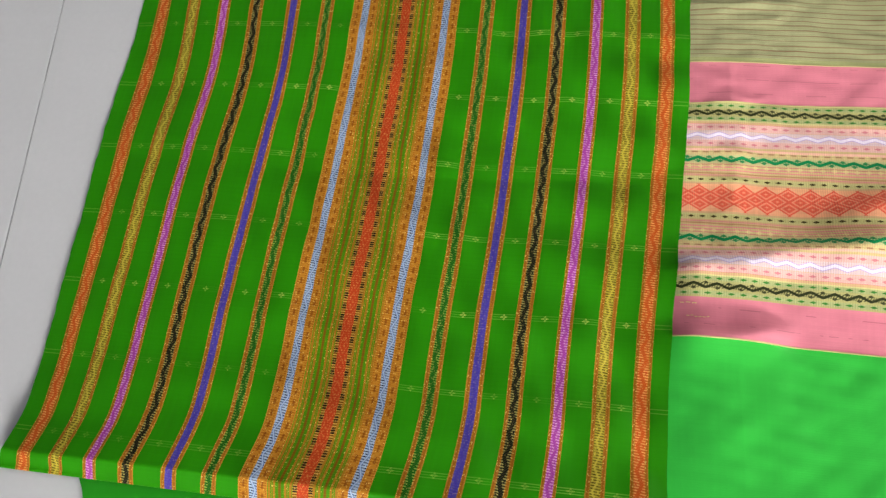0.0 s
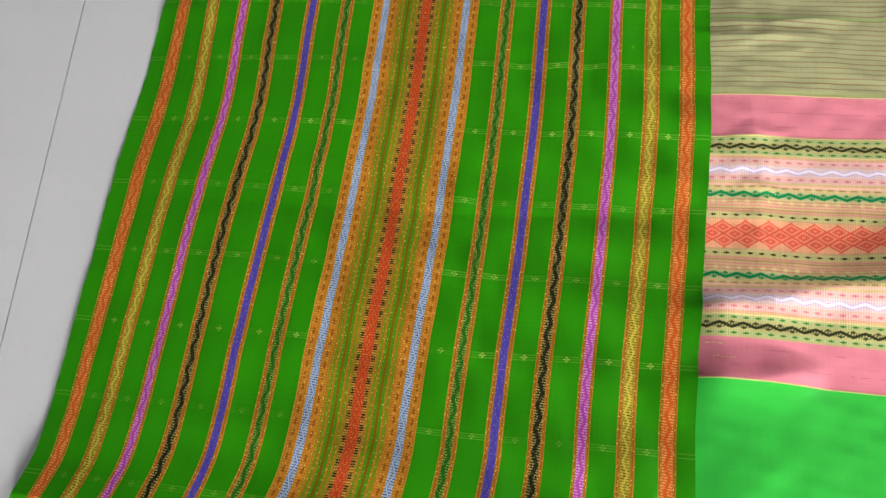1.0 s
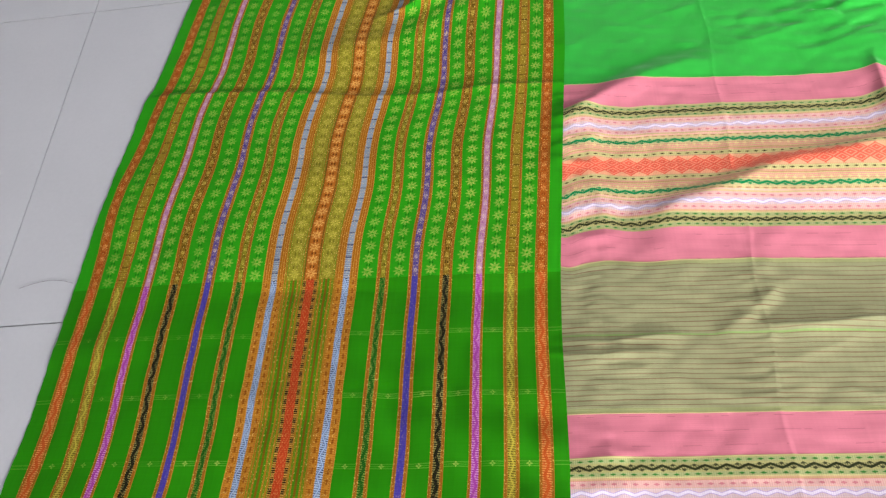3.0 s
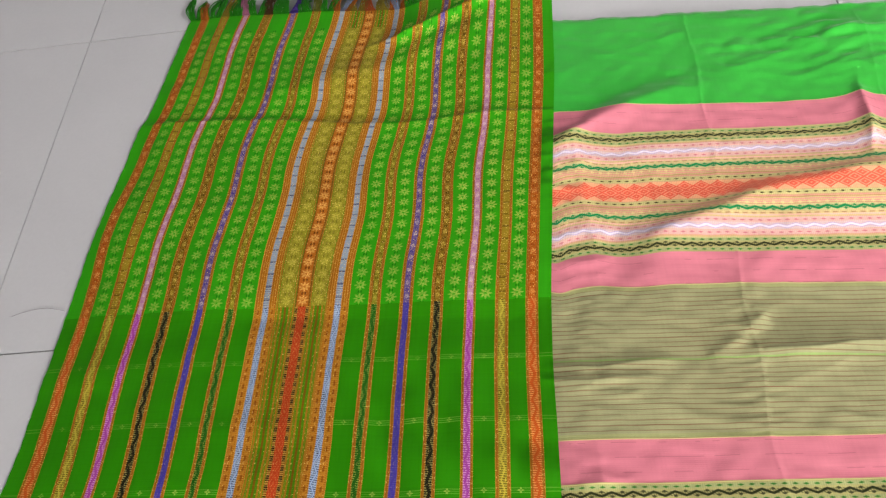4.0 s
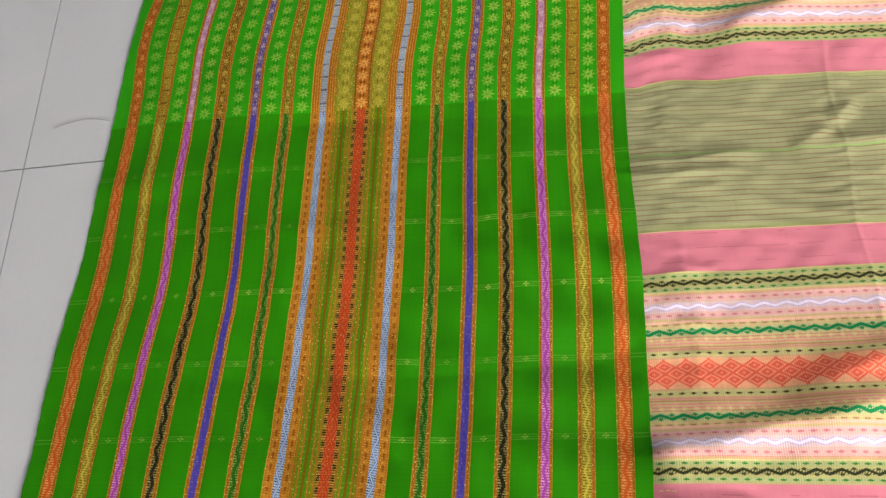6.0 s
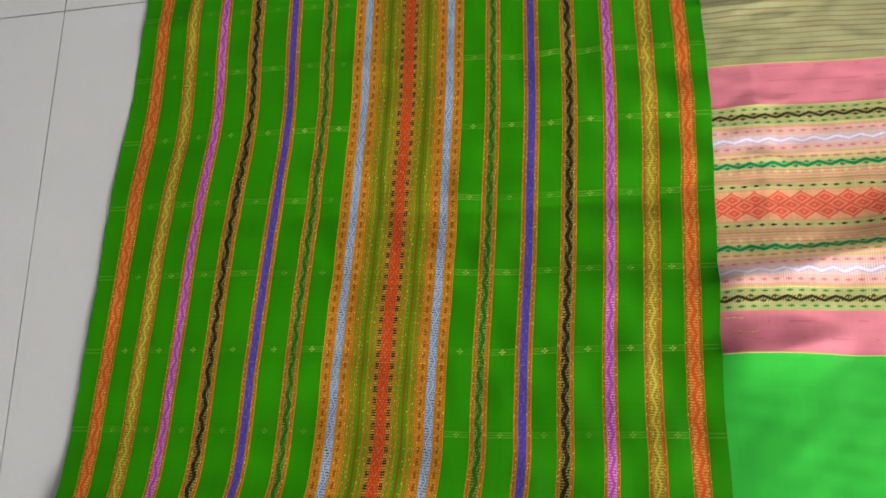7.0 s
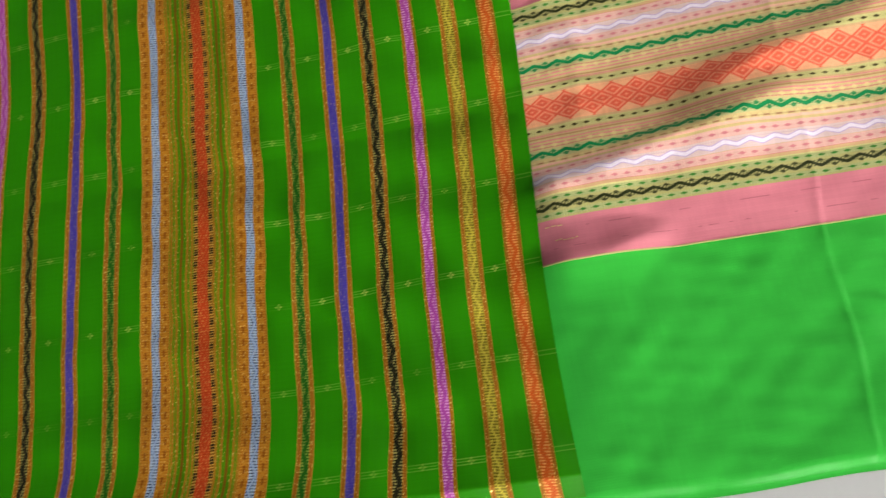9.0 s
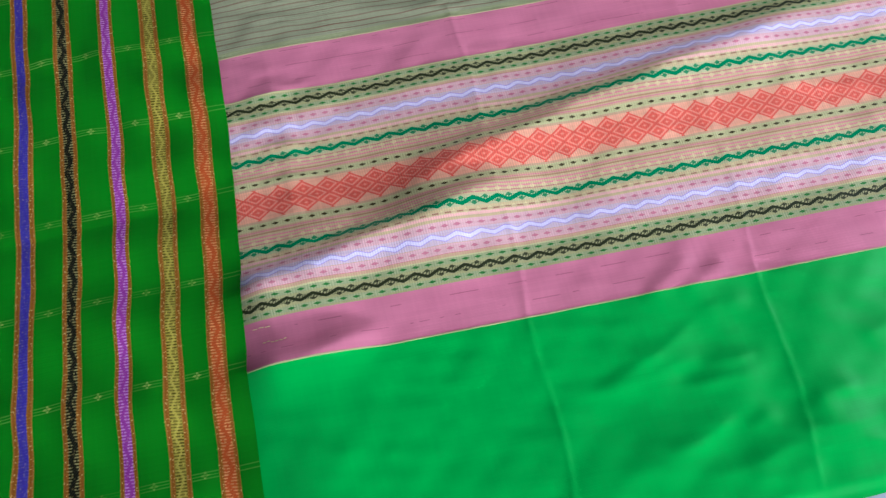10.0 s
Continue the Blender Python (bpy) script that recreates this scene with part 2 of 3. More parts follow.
def red_centre(name, width):
    """Red band of joined lozenges between black dashes; orange with flowers in the flowered end."""
    g = Graph(name)
    U, V = g.uv()
    inner = width * 0.285
    w = weft(g, U, V, 0.0)
    lozenge = ((V / PERIOD).fract() - 0.5).abs() * 2.0
    ring = ((U.abs() / inner + lozenge) * 1.5).fract()
    col = g.mix((ring < 0.34) * (w > 0.4) * 0.75, (0.34, 0.034, 0.008), (0.43, 0.110, 0.028))
    near = ((V / (PERIOD / 2)).fract() - 0.5).abs()
    dash = (near < 0.27) * ((U.abs() - inner * 1.36).abs() < inner * 0.34)
    rim = g.mix((w > 0.58) * 0.8, (0.15, 0.060, 0.005), (0.46, 0.27, 0.05))
    rim = g.mix(dash * ((w < 0.80) * 0.85 + 0.12), rim, (0.022, 0.012, 0.005))
    col = g.mix(U.abs() > inner * ((near < 0.27) * -0.06 + 1.0), col, rim)
    f = flower(g, U, V, PITCH, 0.0084)
    fv = (((V - ROW_V - 0.0088) / PITCH + 0.5).fract() - 0.5).abs()
    top = g.mix(f, (0.33, 0.098, 0.009), (0.68, 0.35, 0.085))
    top = g.mix((fv > 0.40) * ((U.abs() - 0.0020).abs() < 0.0010), top, (0.12, 0.030, 0.004))
    top = g.mix(U.abs() > inner * 1.40, top, (0.15, 0.060, 0.006))
    col = g.mix(V > ROW_V, col, top)
    return cloth_finish(g, U, V, col, 0.25 + U * 0.0)


WIDE = 0.625
M = {
    "orange": band("orange_weave", 0.0160, (0.40, 0.060, 0.007), (0.62, 0.26, 0.075), (0.36, 0.075, 0.009), (0.34, 0.080, 0.008), (0.62, 0.25, 0.06), (0.20, 0.035, 0.004), "flower", 0.0034, thick=0.44),
    "gold": band("gold_weave", 0.0158, (0.41, 0.335, 0.038), (0.060, 0.048, 0.002), (0.31, 0.250, 0.026), (0.25, 0.165, 0.012), (0.10, 0.055, 0.004), (0.1, 0.05, 0.004), "bars", 0.0036, swing=0.48, thick=0.26, strands=0.3),
    "magenta": band("magenta_weave", 0.0142, (0.27, 0.030, 0.235), (0.54, 0.25, 0.48), (0.28, 0.045, 0.24), (0.40, 0.20, 0.28), (0.60, 0.42, 0.44), (0.28, 0.08, 0.22), "flower", 0.0034, thick=0.46),
    "black": band("black_weave", 0.0165, (0.005, 0.006, 0.003), (0.30, 0.27, 0.085), (0.020, 0.018, 0.005), (0.185, 0.105, 0.008), (0.46, 0.33, 0.05), (0.040, 0.018, 0.003), "flower", 0.0043, thick=0.58, strands=0.14),
    "violet": band("violet_weave", 0.0160, (0.045, 0.030, 0.235), (0.085, 0.065, 0.28), (0.052, 0.040, 0.205), (0.115, 0.075, 0.19), (0.46, 0.36, 0.34), (0.030, 0.016, 0.17), "flower", 0.0043, strokes=0.6),
    "leaf": band("leaf_green_weave", 0.0154, (0.006, 0.080, 0.004), (0.21, 0.29, 0.045), (0.009, 0.085, 0.006), (0.185, 0.165, 0.010), (0.40, 0.34, 0.04), (0.060, 0.036, 0.003), "flower", 0.0042, thick=0.60),
    "blue": band("blue_weave", 0.0082, (0.27, 0.345, 0.47), (0.022, 0.028, 0.055), (0.28, 0.35, 0.45), (0.24, 0.28, 0.32), (0.05, 0.055, 0.11), (0.1, 0.1, 0.1), "bars", 0.0002, swing=0.62, thick=0.26, strands=0.0, strokes=1.0, outline=(0.075, 0.125, 0.28)),
    "side": side_orange("dashed_orange_weave", 0.0098),
    "pin": pin_panel("pinstripe_weave", 0.0240),
    "red": red_centre("red_lozenge_weave", 0.0186),
    "green": green_ground("green_dotted_weave"),
    "green_edge": green_edge("green_selvedge_weave"),
}


def plain_silk(name, colour):
    g = Graph(name)
    U, V = g.uv()
    tone = g.noise(U * 5.0, V * 26.0, 13.0, 3.0)
    return cloth_finish(g, U, V, g.scale(colour, (tone - 0.5) * 0.12 + 1.0), None, True, 0.22, 0.36, 0.22, 0.0, relief=0.07)


def pink_silk(name):
    """Rose silk with a few broken dark weft lines."""
    g = Graph(name)
    U, V = g.uv()
    a = (V * 62.0 + g.noise(U * 6.0, V * 3.0, 2.0) * 0.10).fract()
    slub = (a < 0.05) * (g.noise(U * 42.0, V * 75.0, 9.0) > 0.53)
    tone = g.noise(U * 9.0, V * 60.0, 13.0, 3.0)
    col = g.mix(tone, (0.49, 0.140, 0.185), (0.63, 0.200, 0.245))
    col = g.mix(slub * 0.55, col, (0.28, 0.070, 0.090))
    return cloth_finish(g, U, V, col, None, True, 0.05, 0.42, 0.35, 0.03, relief=0.10)


def olive_silk(name):
    """Olive silk with fine reddish-brown weft lines."""
    g = Graph(name)
    U, V = g.uv()
    drift = (g.noise(U * 3.0, V * 40.0, 2.0) - 0.5) * 0.0030
    a = ((V + drift) / 0.0058).fract()
    faint = g.noise(U * 7.0, V * 95.0, 6.0) * 1.5 - 0.05
    col = g.mix(((a - 0.5).abs() < 0.11) * faint.min(1.0), (0.275, 0.270, 0.138), (0.18, 0.090, 0.048))
    col = g.mix(((V - 0.0915).abs() < 0.0012) * 0.8, col, (0.22, 0.34, 0.095))
    col = g.mix(((V - 0.0940).abs() < 0.0885), (0.29, 0.295, 0.125), col)
    return cloth_finish(g, U, V, col, None, True, 0.05, 0.55, 0.5, 0.05)


LOOP = 0.0208                                       # length of a zigzag or lozenge of the skirt cloth


def patterned(name):
    """Peach band with mirrored rows of dashes and zigzags round a row of red lozenges. V runs from 0 to 1 over the band, U in metres."""
    g = Graph(name)
    U, V = g.uv()
    H = 0.205
    A = (V - 0.5).abs() * 2.0          # 0 in the middle, 1 at both edges
    Y = A * (H / 2)
    peach, cream, straw = (0.545, 0.335, 0.170), (0.55, 0.400, 0.180), (0.36, 0.325, 0.125)
    col = g.mix(((A - 0.41).abs() < 0.15), peach, cream)
    for at, wide, c in ((0.77, 0.006, (0.56, 0.16, 0.17)), (0.545, 0.006, (0.56, 0.16, 0.17)), (0.54, 0.006, (0.35, 0.12, 0.08)), (0.315, 0.007, (0.62, 0.22, 0.20)),
                        (0.285, 0.007, (0.62, 0.22, 0.20)), (0.50, 0.012, (0.74, 0.40, 0.30)), (0.475, 0.006, (0.32, 0.16, 0.08)), (0.345, 0.005, (0.40, 0.20, 0.10)), (0.255, 0.006, (0.40, 0.22, 0.10)), (0.235, 0.005, (0.60, 0.22, 0.2)), (0.62, 0.004, (0.4, 0.2, 0.15)), (0.755, 0.004, (0.4, 0.2, 0.15)), (0.345, 0.004, (0.5, 0.2, 0.15))):
        col = g.mix((A - at).abs() < wide, col, c)
    # straw-coloured edge rows with a black zigzag between green dashes
    col = g.mix(A > 0.80, col, straw)
    col = g.mix((A - 0.808).abs() < 0.008, col, (0.52, 0.45, 0.19))
    fine = ((U / 0.0024).fract() < 0.42)
    slip = g.noise(U * 30.0, V * 12.0, 27.0) * 0.10
    bend = wave(U, LOOP)
    half = ((U / (LOOP / 2) + 0.25 + slip).fract() - 0.5).abs()
    dash = half < 0.25

    def zig_row(col, y, swing, thick, fray, colour, rise=0.0):
        """A zigzag with frayed weft floats on its outer side and small diamonds in its bends."""
        d = y - bend * swing
        comb = (((U + d * 0.7) / COMB).fract() < 0.55)
        col = g.mix(comb * ((d + bend * fray * 0.8).abs() < fray) * 0.80, col, colour)
        col = g.mix(d.abs() < thick, col, colour)
        turn = g.m("SIGN", bend)
        spot = ((y + turn * (swing * 0.9 + rise)).abs() / (thick * 1.1) + (1.0 - bend.abs()) * 2.2) < 1.0
        return g.mix(spot * 0.9, col, colour)

    ye = Y - 0.897 * H / 2
    col = zig_row(col, ye, 0.0020, 0.0013, 0.0024, (0.022, 0.026, 0.008), 0.0006)
    for at in (0.832, 0.964):
        col = g.mix((A - at).abs() < 0.020, col, (0.33, 0.345, 0.150))
        col = g.mix(((half * 0.034 + (A - at).abs()) < 0.0115), col, (0.035, 0.155, 0.022))
        col = g.mix(fine * ((A - at).abs() < 0.022) * 0.18, col, (0.05, 0.14, 0.02))
    # lilac zigzag between pink dashes
    yl = Y - 0.650 * H / 2
    col = g.mix((yl.abs() < 0.0052) * (fine * 0.2 + 0.62), col, (0.62, 0.47, 0.53))
    d = yl - bend * 0.0016
    col = g.mix(d.abs() < 0.0014, col, (0.69, 0.60, 0.69))
    col = g.mix((((d.abs() - 0.0018).abs() < 0.00040)) * 0.70, col, (0.36, 0.27, 0.58))
    for at in (0.738, 0.568):
        col = g.mix((A - at).abs() < 0.034, col, (0.66, 0.38, 0.33))
        col = g.mix(fine * ((A - at).abs() < 0.030) * 0.16, col, (0.5, 0.2, 0.2))
        col = g.mix(((half * 0.040 + (A - at).abs()) < 0.0135) * 0.75, col, (0.50, 0.11, 0.15))
    # green zigzag between straw-coloured floats
    yg = Y - 0.402 * H / 2
    col = g.mix((yg.abs() < 0.0042) * (fine * 0.15 + 0.25), col, (0.22, 0.46, 0.22))
    col = zig_row(col, yg, 0.0019, 0.0016, 0.0022, (0.005, 0.190, 0.055), 0.0004)
    for at in (0.475, 0.328):
        col = g.mix(((half * 0.08 + (A - at).abs()) < 0.022) * 0.55, col, (0.68, 0.55, 0.24))
    # row of black dashes
    col = g.mix((A - 0.188).abs() < 0.028, col, (0.50, 0.45, 0.185))
    col = g.mix(((half * 0.040 + (A - 0.188).abs()) < 0.0125), col, (0.05, 0.036, 0.010))
    col = g.mix(fine * ((A - 0.188).abs() < 0.016) * 0.25, col, (0.15, 0.12, 0.04))
    # red lozenges
    red = A < 0.142
    ys = (V - 0.5) * H
    p, q = LOOP, 0.0136
    du = ((U / p).fract() - 0.5).abs() * 2.0
    dv = ((ys / q + 0.5).fract() - 0.5).abs() * 2.0
    e = du + dv - 1.0
    outside = (e < -0.06) * (ys.abs() > q / 2)
    light = ((e.abs() - 0.30).abs() < 0.10).max(e.abs() > 0.86)
    dark = (e.abs() < 0.13).max((e.abs() - 0.62).abs() < 0.12)
    rcol = g.mix(light * 0.75, (0.72, 0.130, 0.070), (0.80, 0.300, 0.180))
    rcol = g.mix(dark * 0.60, rcol, (0.66, 0.070, 0.040))
    rcol = g.mix(fine * 0.16, rcol, (0.80, 0.20, 0.10))
    rcol = g.mix(outside * 0.85, rcol, (0.74, 0.37, 0.20))
    col = g.mix(red, col, rcol)
    return cloth_finish(g, U, V * H, col, None, True, 0.05, 0.45, 0.8, 0.24, "warp")


M["border_green"] = plain_silk("plain_green_silk", (0.029, 0.345, 0.036))
M["dark_green"] = plain_silk("dark_green_silk", (0.014, 0.20, 0.006))
M["pink"] = pink_silk("rose_silk")
M["olive"] = olive_silk("olive_silk")
M["pattern"] = patterned("peach_patterned_silk")


def tile_glaze():
    g = Graph("glazed_white_tile")
    X, Y, Z = g.place()
    vein = g.noise(X * 5.0, Y * 5.0, 1.0, 4.0, 0.6)
    speck = g.noise(X * 160.0, Y * 160.0, 4.0, 1.0)
    info = g.t.nodes.new("ShaderNodeObjectInfo")
    rand = Ex(g, info.outputs["Random"])
    col = g.scale((0.470, 0.462, 0.470), (vein - 0.5) * 0.12 + (speck - 0.5) * 0.05 + rand * 0.03 + 0.98)
    g.bump(g.noise(X * 9.0, Y * 9.0, 2.0, 2.0), 0.05, 0.002)
    return g.finish(col, (vein * 0.14) + 0.16, 0.0, 0.0, 0.5)


def rough_paint(name, colour, grain=60.0):
    g = Graph(name)
    X, Y, Z = g.place()
    n = g.noise(X * grain, Y * grain, Z * grain, 3.0)
    b = g.noise(X * 1.5, Y * 1.5, Z * 1.5, 3.0)
    g.bump(n, 0.2, 0.002)
    return g.finish(g.scale(colour, (n - 0.5) * 0.08 + (b - 0.5) * 0.10 + 1.0), 0.7)


def clear_glass():
    g = Graph("window_glass")
    g.bsdf.inputs["Transmission Weight"].default_value = 1.0
    return g.finish((1.0, 1.0, 1.0), 0.02)


TILE, GROUT = tile_glaze(), rough_paint("grey_grout", (0.10, 0.098, 0.096), 300.0)
PAINT, CEIL, FRAME, GLASS = rough_paint("grey_wall_paint", (0.18, 0.18, 0.19)), rough_paint("pale_grey_ceiling_paint", (0.30, 0.30, 0.30)), rough_paint("white_window_paint", (0.75, 0.75, 0.74)), clear_glass()


# ---- mesh helpers ----
def part(name, bm, material, parent=None, label="", smooth=False):
    me = bpy.data.meshes.new(name)
    bm.to_mesh(me)
    bm.free()
    me.materials.append(material)
    if smooth:
        me.shade_smooth()
    ob = new(name, me)
    ob.parent = parent
    return tagged(ob, label)


def box(bm, x0, y0, z0, x1, y1, z1):
    r = bmesh.ops.create_cube(bm, size=1.0)
    bmesh.ops.scale(bm, vec=(x1 - x0, y1 - y0, z1 - z0), verts=r["verts"])
    bmesh.ops.translate(bm, vec=((x0 + x1) / 2, (y0 + y1) / 2, (z0 + z1) / 2), verts=r["verts"])
    return r["verts"]


def sheet(name, P, uv, material, parent, label=""):
    """A woven strip from a grid of places P[row, column, 3] and of weave coordinates uv[row, column, 2]."""
    rows, cols = P.shape[:2]
    i = np.arange(rows * cols).reshape(rows, cols)
    faces = np.stack([i[:-1, :-1], i[:-1, 1:], i[1:, 1:], i[1:, :-1]], -1).reshape(-1, 4)
    me = bpy.data.meshes.new(name)
    me.from_pydata(P.reshape(-1, 3).tolist(), [], faces.tolist())
    layer = me.uv_layers.new(name="weave")
    layer.data.foreach_set("uv", uv.reshape(-1, 2)[faces.reshape(-1)].astype(np.float32).ravel())
    me.materials.append(material)
    me.shade_smooth()
    ob = new(name, me)
    ob.parent = parent
    return tagged(ob, label)


def smoothstep(a, b, x):
    t = np.clip((x - a) / (b - a), 0.0, 1.0)
    return t * t * (3 - 2 * t)


def ripple(x, y, size, seed, count=14, squeeze=1.0):
    """A smooth uneven swell between about -1 and 1 with waves about size long; squeeze shortens them along y."""
    r = np.random.RandomState(seed)
    out = np.zeros(np.broadcast(x, y).shape)
    for _ in range(count):
        a, k, ph = r.uniform(0, 2 * np.pi), 2 * np.pi / size * r.uniform(0.6, 1.6), r.uniform(0, 2 * np.pi)
        out += np.sin(k * (x * np.cos(a) + y * squeeze * np.sin(a)) + ph)
    return out / math.sqrt(count)


def curve(keys, at):
    """A soft curve through (place, value) keys."""
    ks, vs = zip(*keys)
    out = sum(np.interp(at + d, ks, vs) for d in (-0.02, -0.01, 0.0, 0.01, 0.02))
    return out / 5


# ---- the room ----
def build_floor():
    bm = bmesh.new()
    box(bm, WEST, SOUTH, -0.06, EAST, NORTH, -0.0025)
    floor = tagged(part("floor", bm, GROUT), "grey grout bed under white glazed floor tiles", "floor", kind="structure")
    bm = bmesh.new()
    box(bm, 0.0010, 0.0010, -0.010, 0.5990, 0.5990, 0.0)
    first = part("tile", bm, TILE, floor)
    x0, y0, nx, ny = round(WEST / 0.6), round(SOUTH / 0.6), round((EAST - WEST) / 0.6), round((NORTH - SOUTH) / 0.6)
    first.location = (x0 * 0.6, y0 * 0.6, 0)
    for i in range(nx):
        for j in range(ny):
            if i or j:
                ob = new("tile", first.data)
                ob.parent, ob.location = floor, ((x0 + i) * 0.6, (y0 + j) * 0.6, 0)


def build_walls():
    T = 0.16

    def wall(name, *boxes):
        bm = bmesh.new()
        for b in boxes:
            box(bm, *b)
        tagged(part(name, bm, PAINT), "pale grey painted plaster wall of the room", "wall", kind="structure")

    wall("wall_west", (WEST - T, SOUTH, 0, WEST, NORTH, HIGH))
    wall("wall_north", (WEST - T, NORTH, 0, EAST + T, NORTH + T, HIGH))
    wall("wall_south", (WEST - T, SOUTH - T, 0, EAST + T, SOUTH, SWIN_Z0), (WEST - T, SOUTH - T, SWIN_Z1, EAST + T, SOUTH, HIGH),
         (WEST - T, SOUTH - T, SWIN_Z0, SWIN_X0, SOUTH, SWIN_Z1), (SWIN_X1, SOUTH - T, SWIN_Z0, EAST + T, SOUTH, SWIN_Z1))
    wall("wall_east", (EAST, SOUTH, 0, EAST + T, NORTH, WIN_Z0), (EAST, SOUTH, WIN_Z1, EAST + T, NORTH, HIGH),
         (EAST, SOUTH, WIN_Z0, EAST + T, WIN_Y0, WIN_Z1), (EAST, WIN_Y1, WIN_Z0, EAST + T, NORTH, WIN_Z1))
    bm = bmesh.new()
    box(bm, WEST - T, SOUTH - T, HIGH, EAST + T, NORTH + T, HIGH + 0.15)
    tagged(part("ceiling", bm, CEIL), "white painted flat ceiling", "ceiling", kind="structure")
    f = 0.05

    def window(name, place, wide, tall):
        """A frame with three panes, along x of its own, that stands at place."""
        top = tagged(new(name), "white framed window with three clear panes", "window", kind="structure")
        top.matrix_world = place
        bm = bmesh.new()
        box(bm, 0, 0, 0, wide, 0.05, f)
        box(bm, 0, 0, tall - f, wide, 0.05, tall)
        step = (wide - f) / 3
        for i in range(4):
            box(bm, i * step, 0, f, i * step + f, 0.05, tall - f)
        part("window_frame", bm, FRAME, top)
        for i in range(3):
            bm = bmesh.new()
            box(bm, i * step + f, 0.02, f, (i + 1) * step, 0.026, tall - f)
            part("pane", bm, GLASS, top).visible_shadow = False

    window("window_1", pose(EAST + 0.15, WIN_Y0, WIN_Z0, 0, 0, 90), WIN_Y1 - WIN_Y0, WIN_Z1 - WIN_Z0)
    window("window_2", pose(SWIN_X0, SOUTH - 0.15, SWIN_Z0), SWIN_X1 - SWIN_X0, SWIN_Z1 - SWIN_Z0)


build_floor()
build_walls()

# ---- the patterned skirt cloth ----
TILT_OF = ((-0.06, -0.022), (0.15, -0.060), (0.39, -0.032), (0.44, -0.045), (0.63, -0.072), (0.90, -0.070), (1.12, -0.085))
FOLDS = (   # crest, height, width of the side towards -y, width of the side towards +y
    (((0.84, 0.682), (0.896, 0.698), (0.932, 0.708), (0.978, 0.730), (1.029, 0.744), (1.112, 0.755), (1.30, 0.776)), 0.0150, 0.060, 0.030),
    (((0.69, 0.211), (0.764, 0.221), (0.816, 0.232), (0.868, 0.239), (0.965, 0.254)), 0.0195, 0.050, 0.025),
    (((0.845, 0.267), (0.912, 0.282), (0.969, 0.297), (1.048, 0.313), (1.104, 0.322), (1.170, 0.333), (1.27, 0.348)), 0.0165, 0.040, 0.030),
    (((0.745, 0.850), (0.790, 0.868), (0.850, 0.905), (0.890, 0.920), (0.980, 0.940)), 0.0120, 0.034, 0.034),
    (((0.68, 0.1475), (0.73, 0.1480), (0.765, 0.1525), (0.785, 0.156)), 0.0140, 0.020, 0.018))
RIDGES = (  # x0, y0, x1, y1, height, near side width, far side width
    (0.790, 0.650, 0.782, 0.860, 0.0020, 0.012, 0.016), (1.155, 0.800, 1.172, 0.900, 0.0070, 0.012, 0.010), (0.765, 0.180, 0.762, 0.420, 0.0008, 0.010, 0.010),
    (0.96, 0.524, 1.30, 0.520, 0.0056, 0.009, 0.0032), (0.74, 0.522, 0.84, 0.520, 0.0040, 0.006, 0.003), (0.72, 0.508, 0.83, 0.500, 0.0036, 0.006, 0.0035),
    (0.895, 0.522, 0.935, 0.545, 0.0030, 0.020, 0.014), (0.935, 0.545, 0.966, 0.572, 0.0028, 0.018, 0.012), (0.975, 0.528, 1.050, 0.537, 0.0026, 0.016, 0.012),
    (0.740, 0.548, 0.810, 0.562, 0.0018, 0.018, 0.012), (0.750, 0.500, 0.834, 0.481, 0.0016, 0.016, 0.014), (0.834, 0.481, 0.885, 0.448, 0.0016, 0.018, 0.016),
    (1.02, 0.962, 1.11, 0.988, 0.0030, 0.014, 0.007), (1.11, 1.003, 1.25, 1.028, 0.0034, 0.012, 0.006), (1.07, 0.982, 1.24, 0.998, 0.0026, 0.012, 0.006), (1.16, 0.944, 1.27, 0.964, 0.0030, 0.014, 0.007),
    (1.100, -0.003, 1.165, -0.009, 0.0028, 0.018, 0.006), (1.118, 0.014, 1.155, 0.021, 0.0026, 0.012, 0.007), (0.975, 0.000, 1.062, 0.030, 0.0014, 0.024, 0.020),
    (1.030, -0.020, 1.095, -0.012, 0.0022, 0.014, 0.007), (1.060, 0.006, 1.085, 0.016, 0.0016, 0.010, 0.005), (1.020, 0.045, 1.085, 0.062, 0.0010, 0.016, 0.012),
    (1.020, 0.126, 1.066, 0.152, 0.0022, 0.014, 0.008), (1.052, 0.124, 1.095, 0.142, 0.0022, 0.012, 0.007))


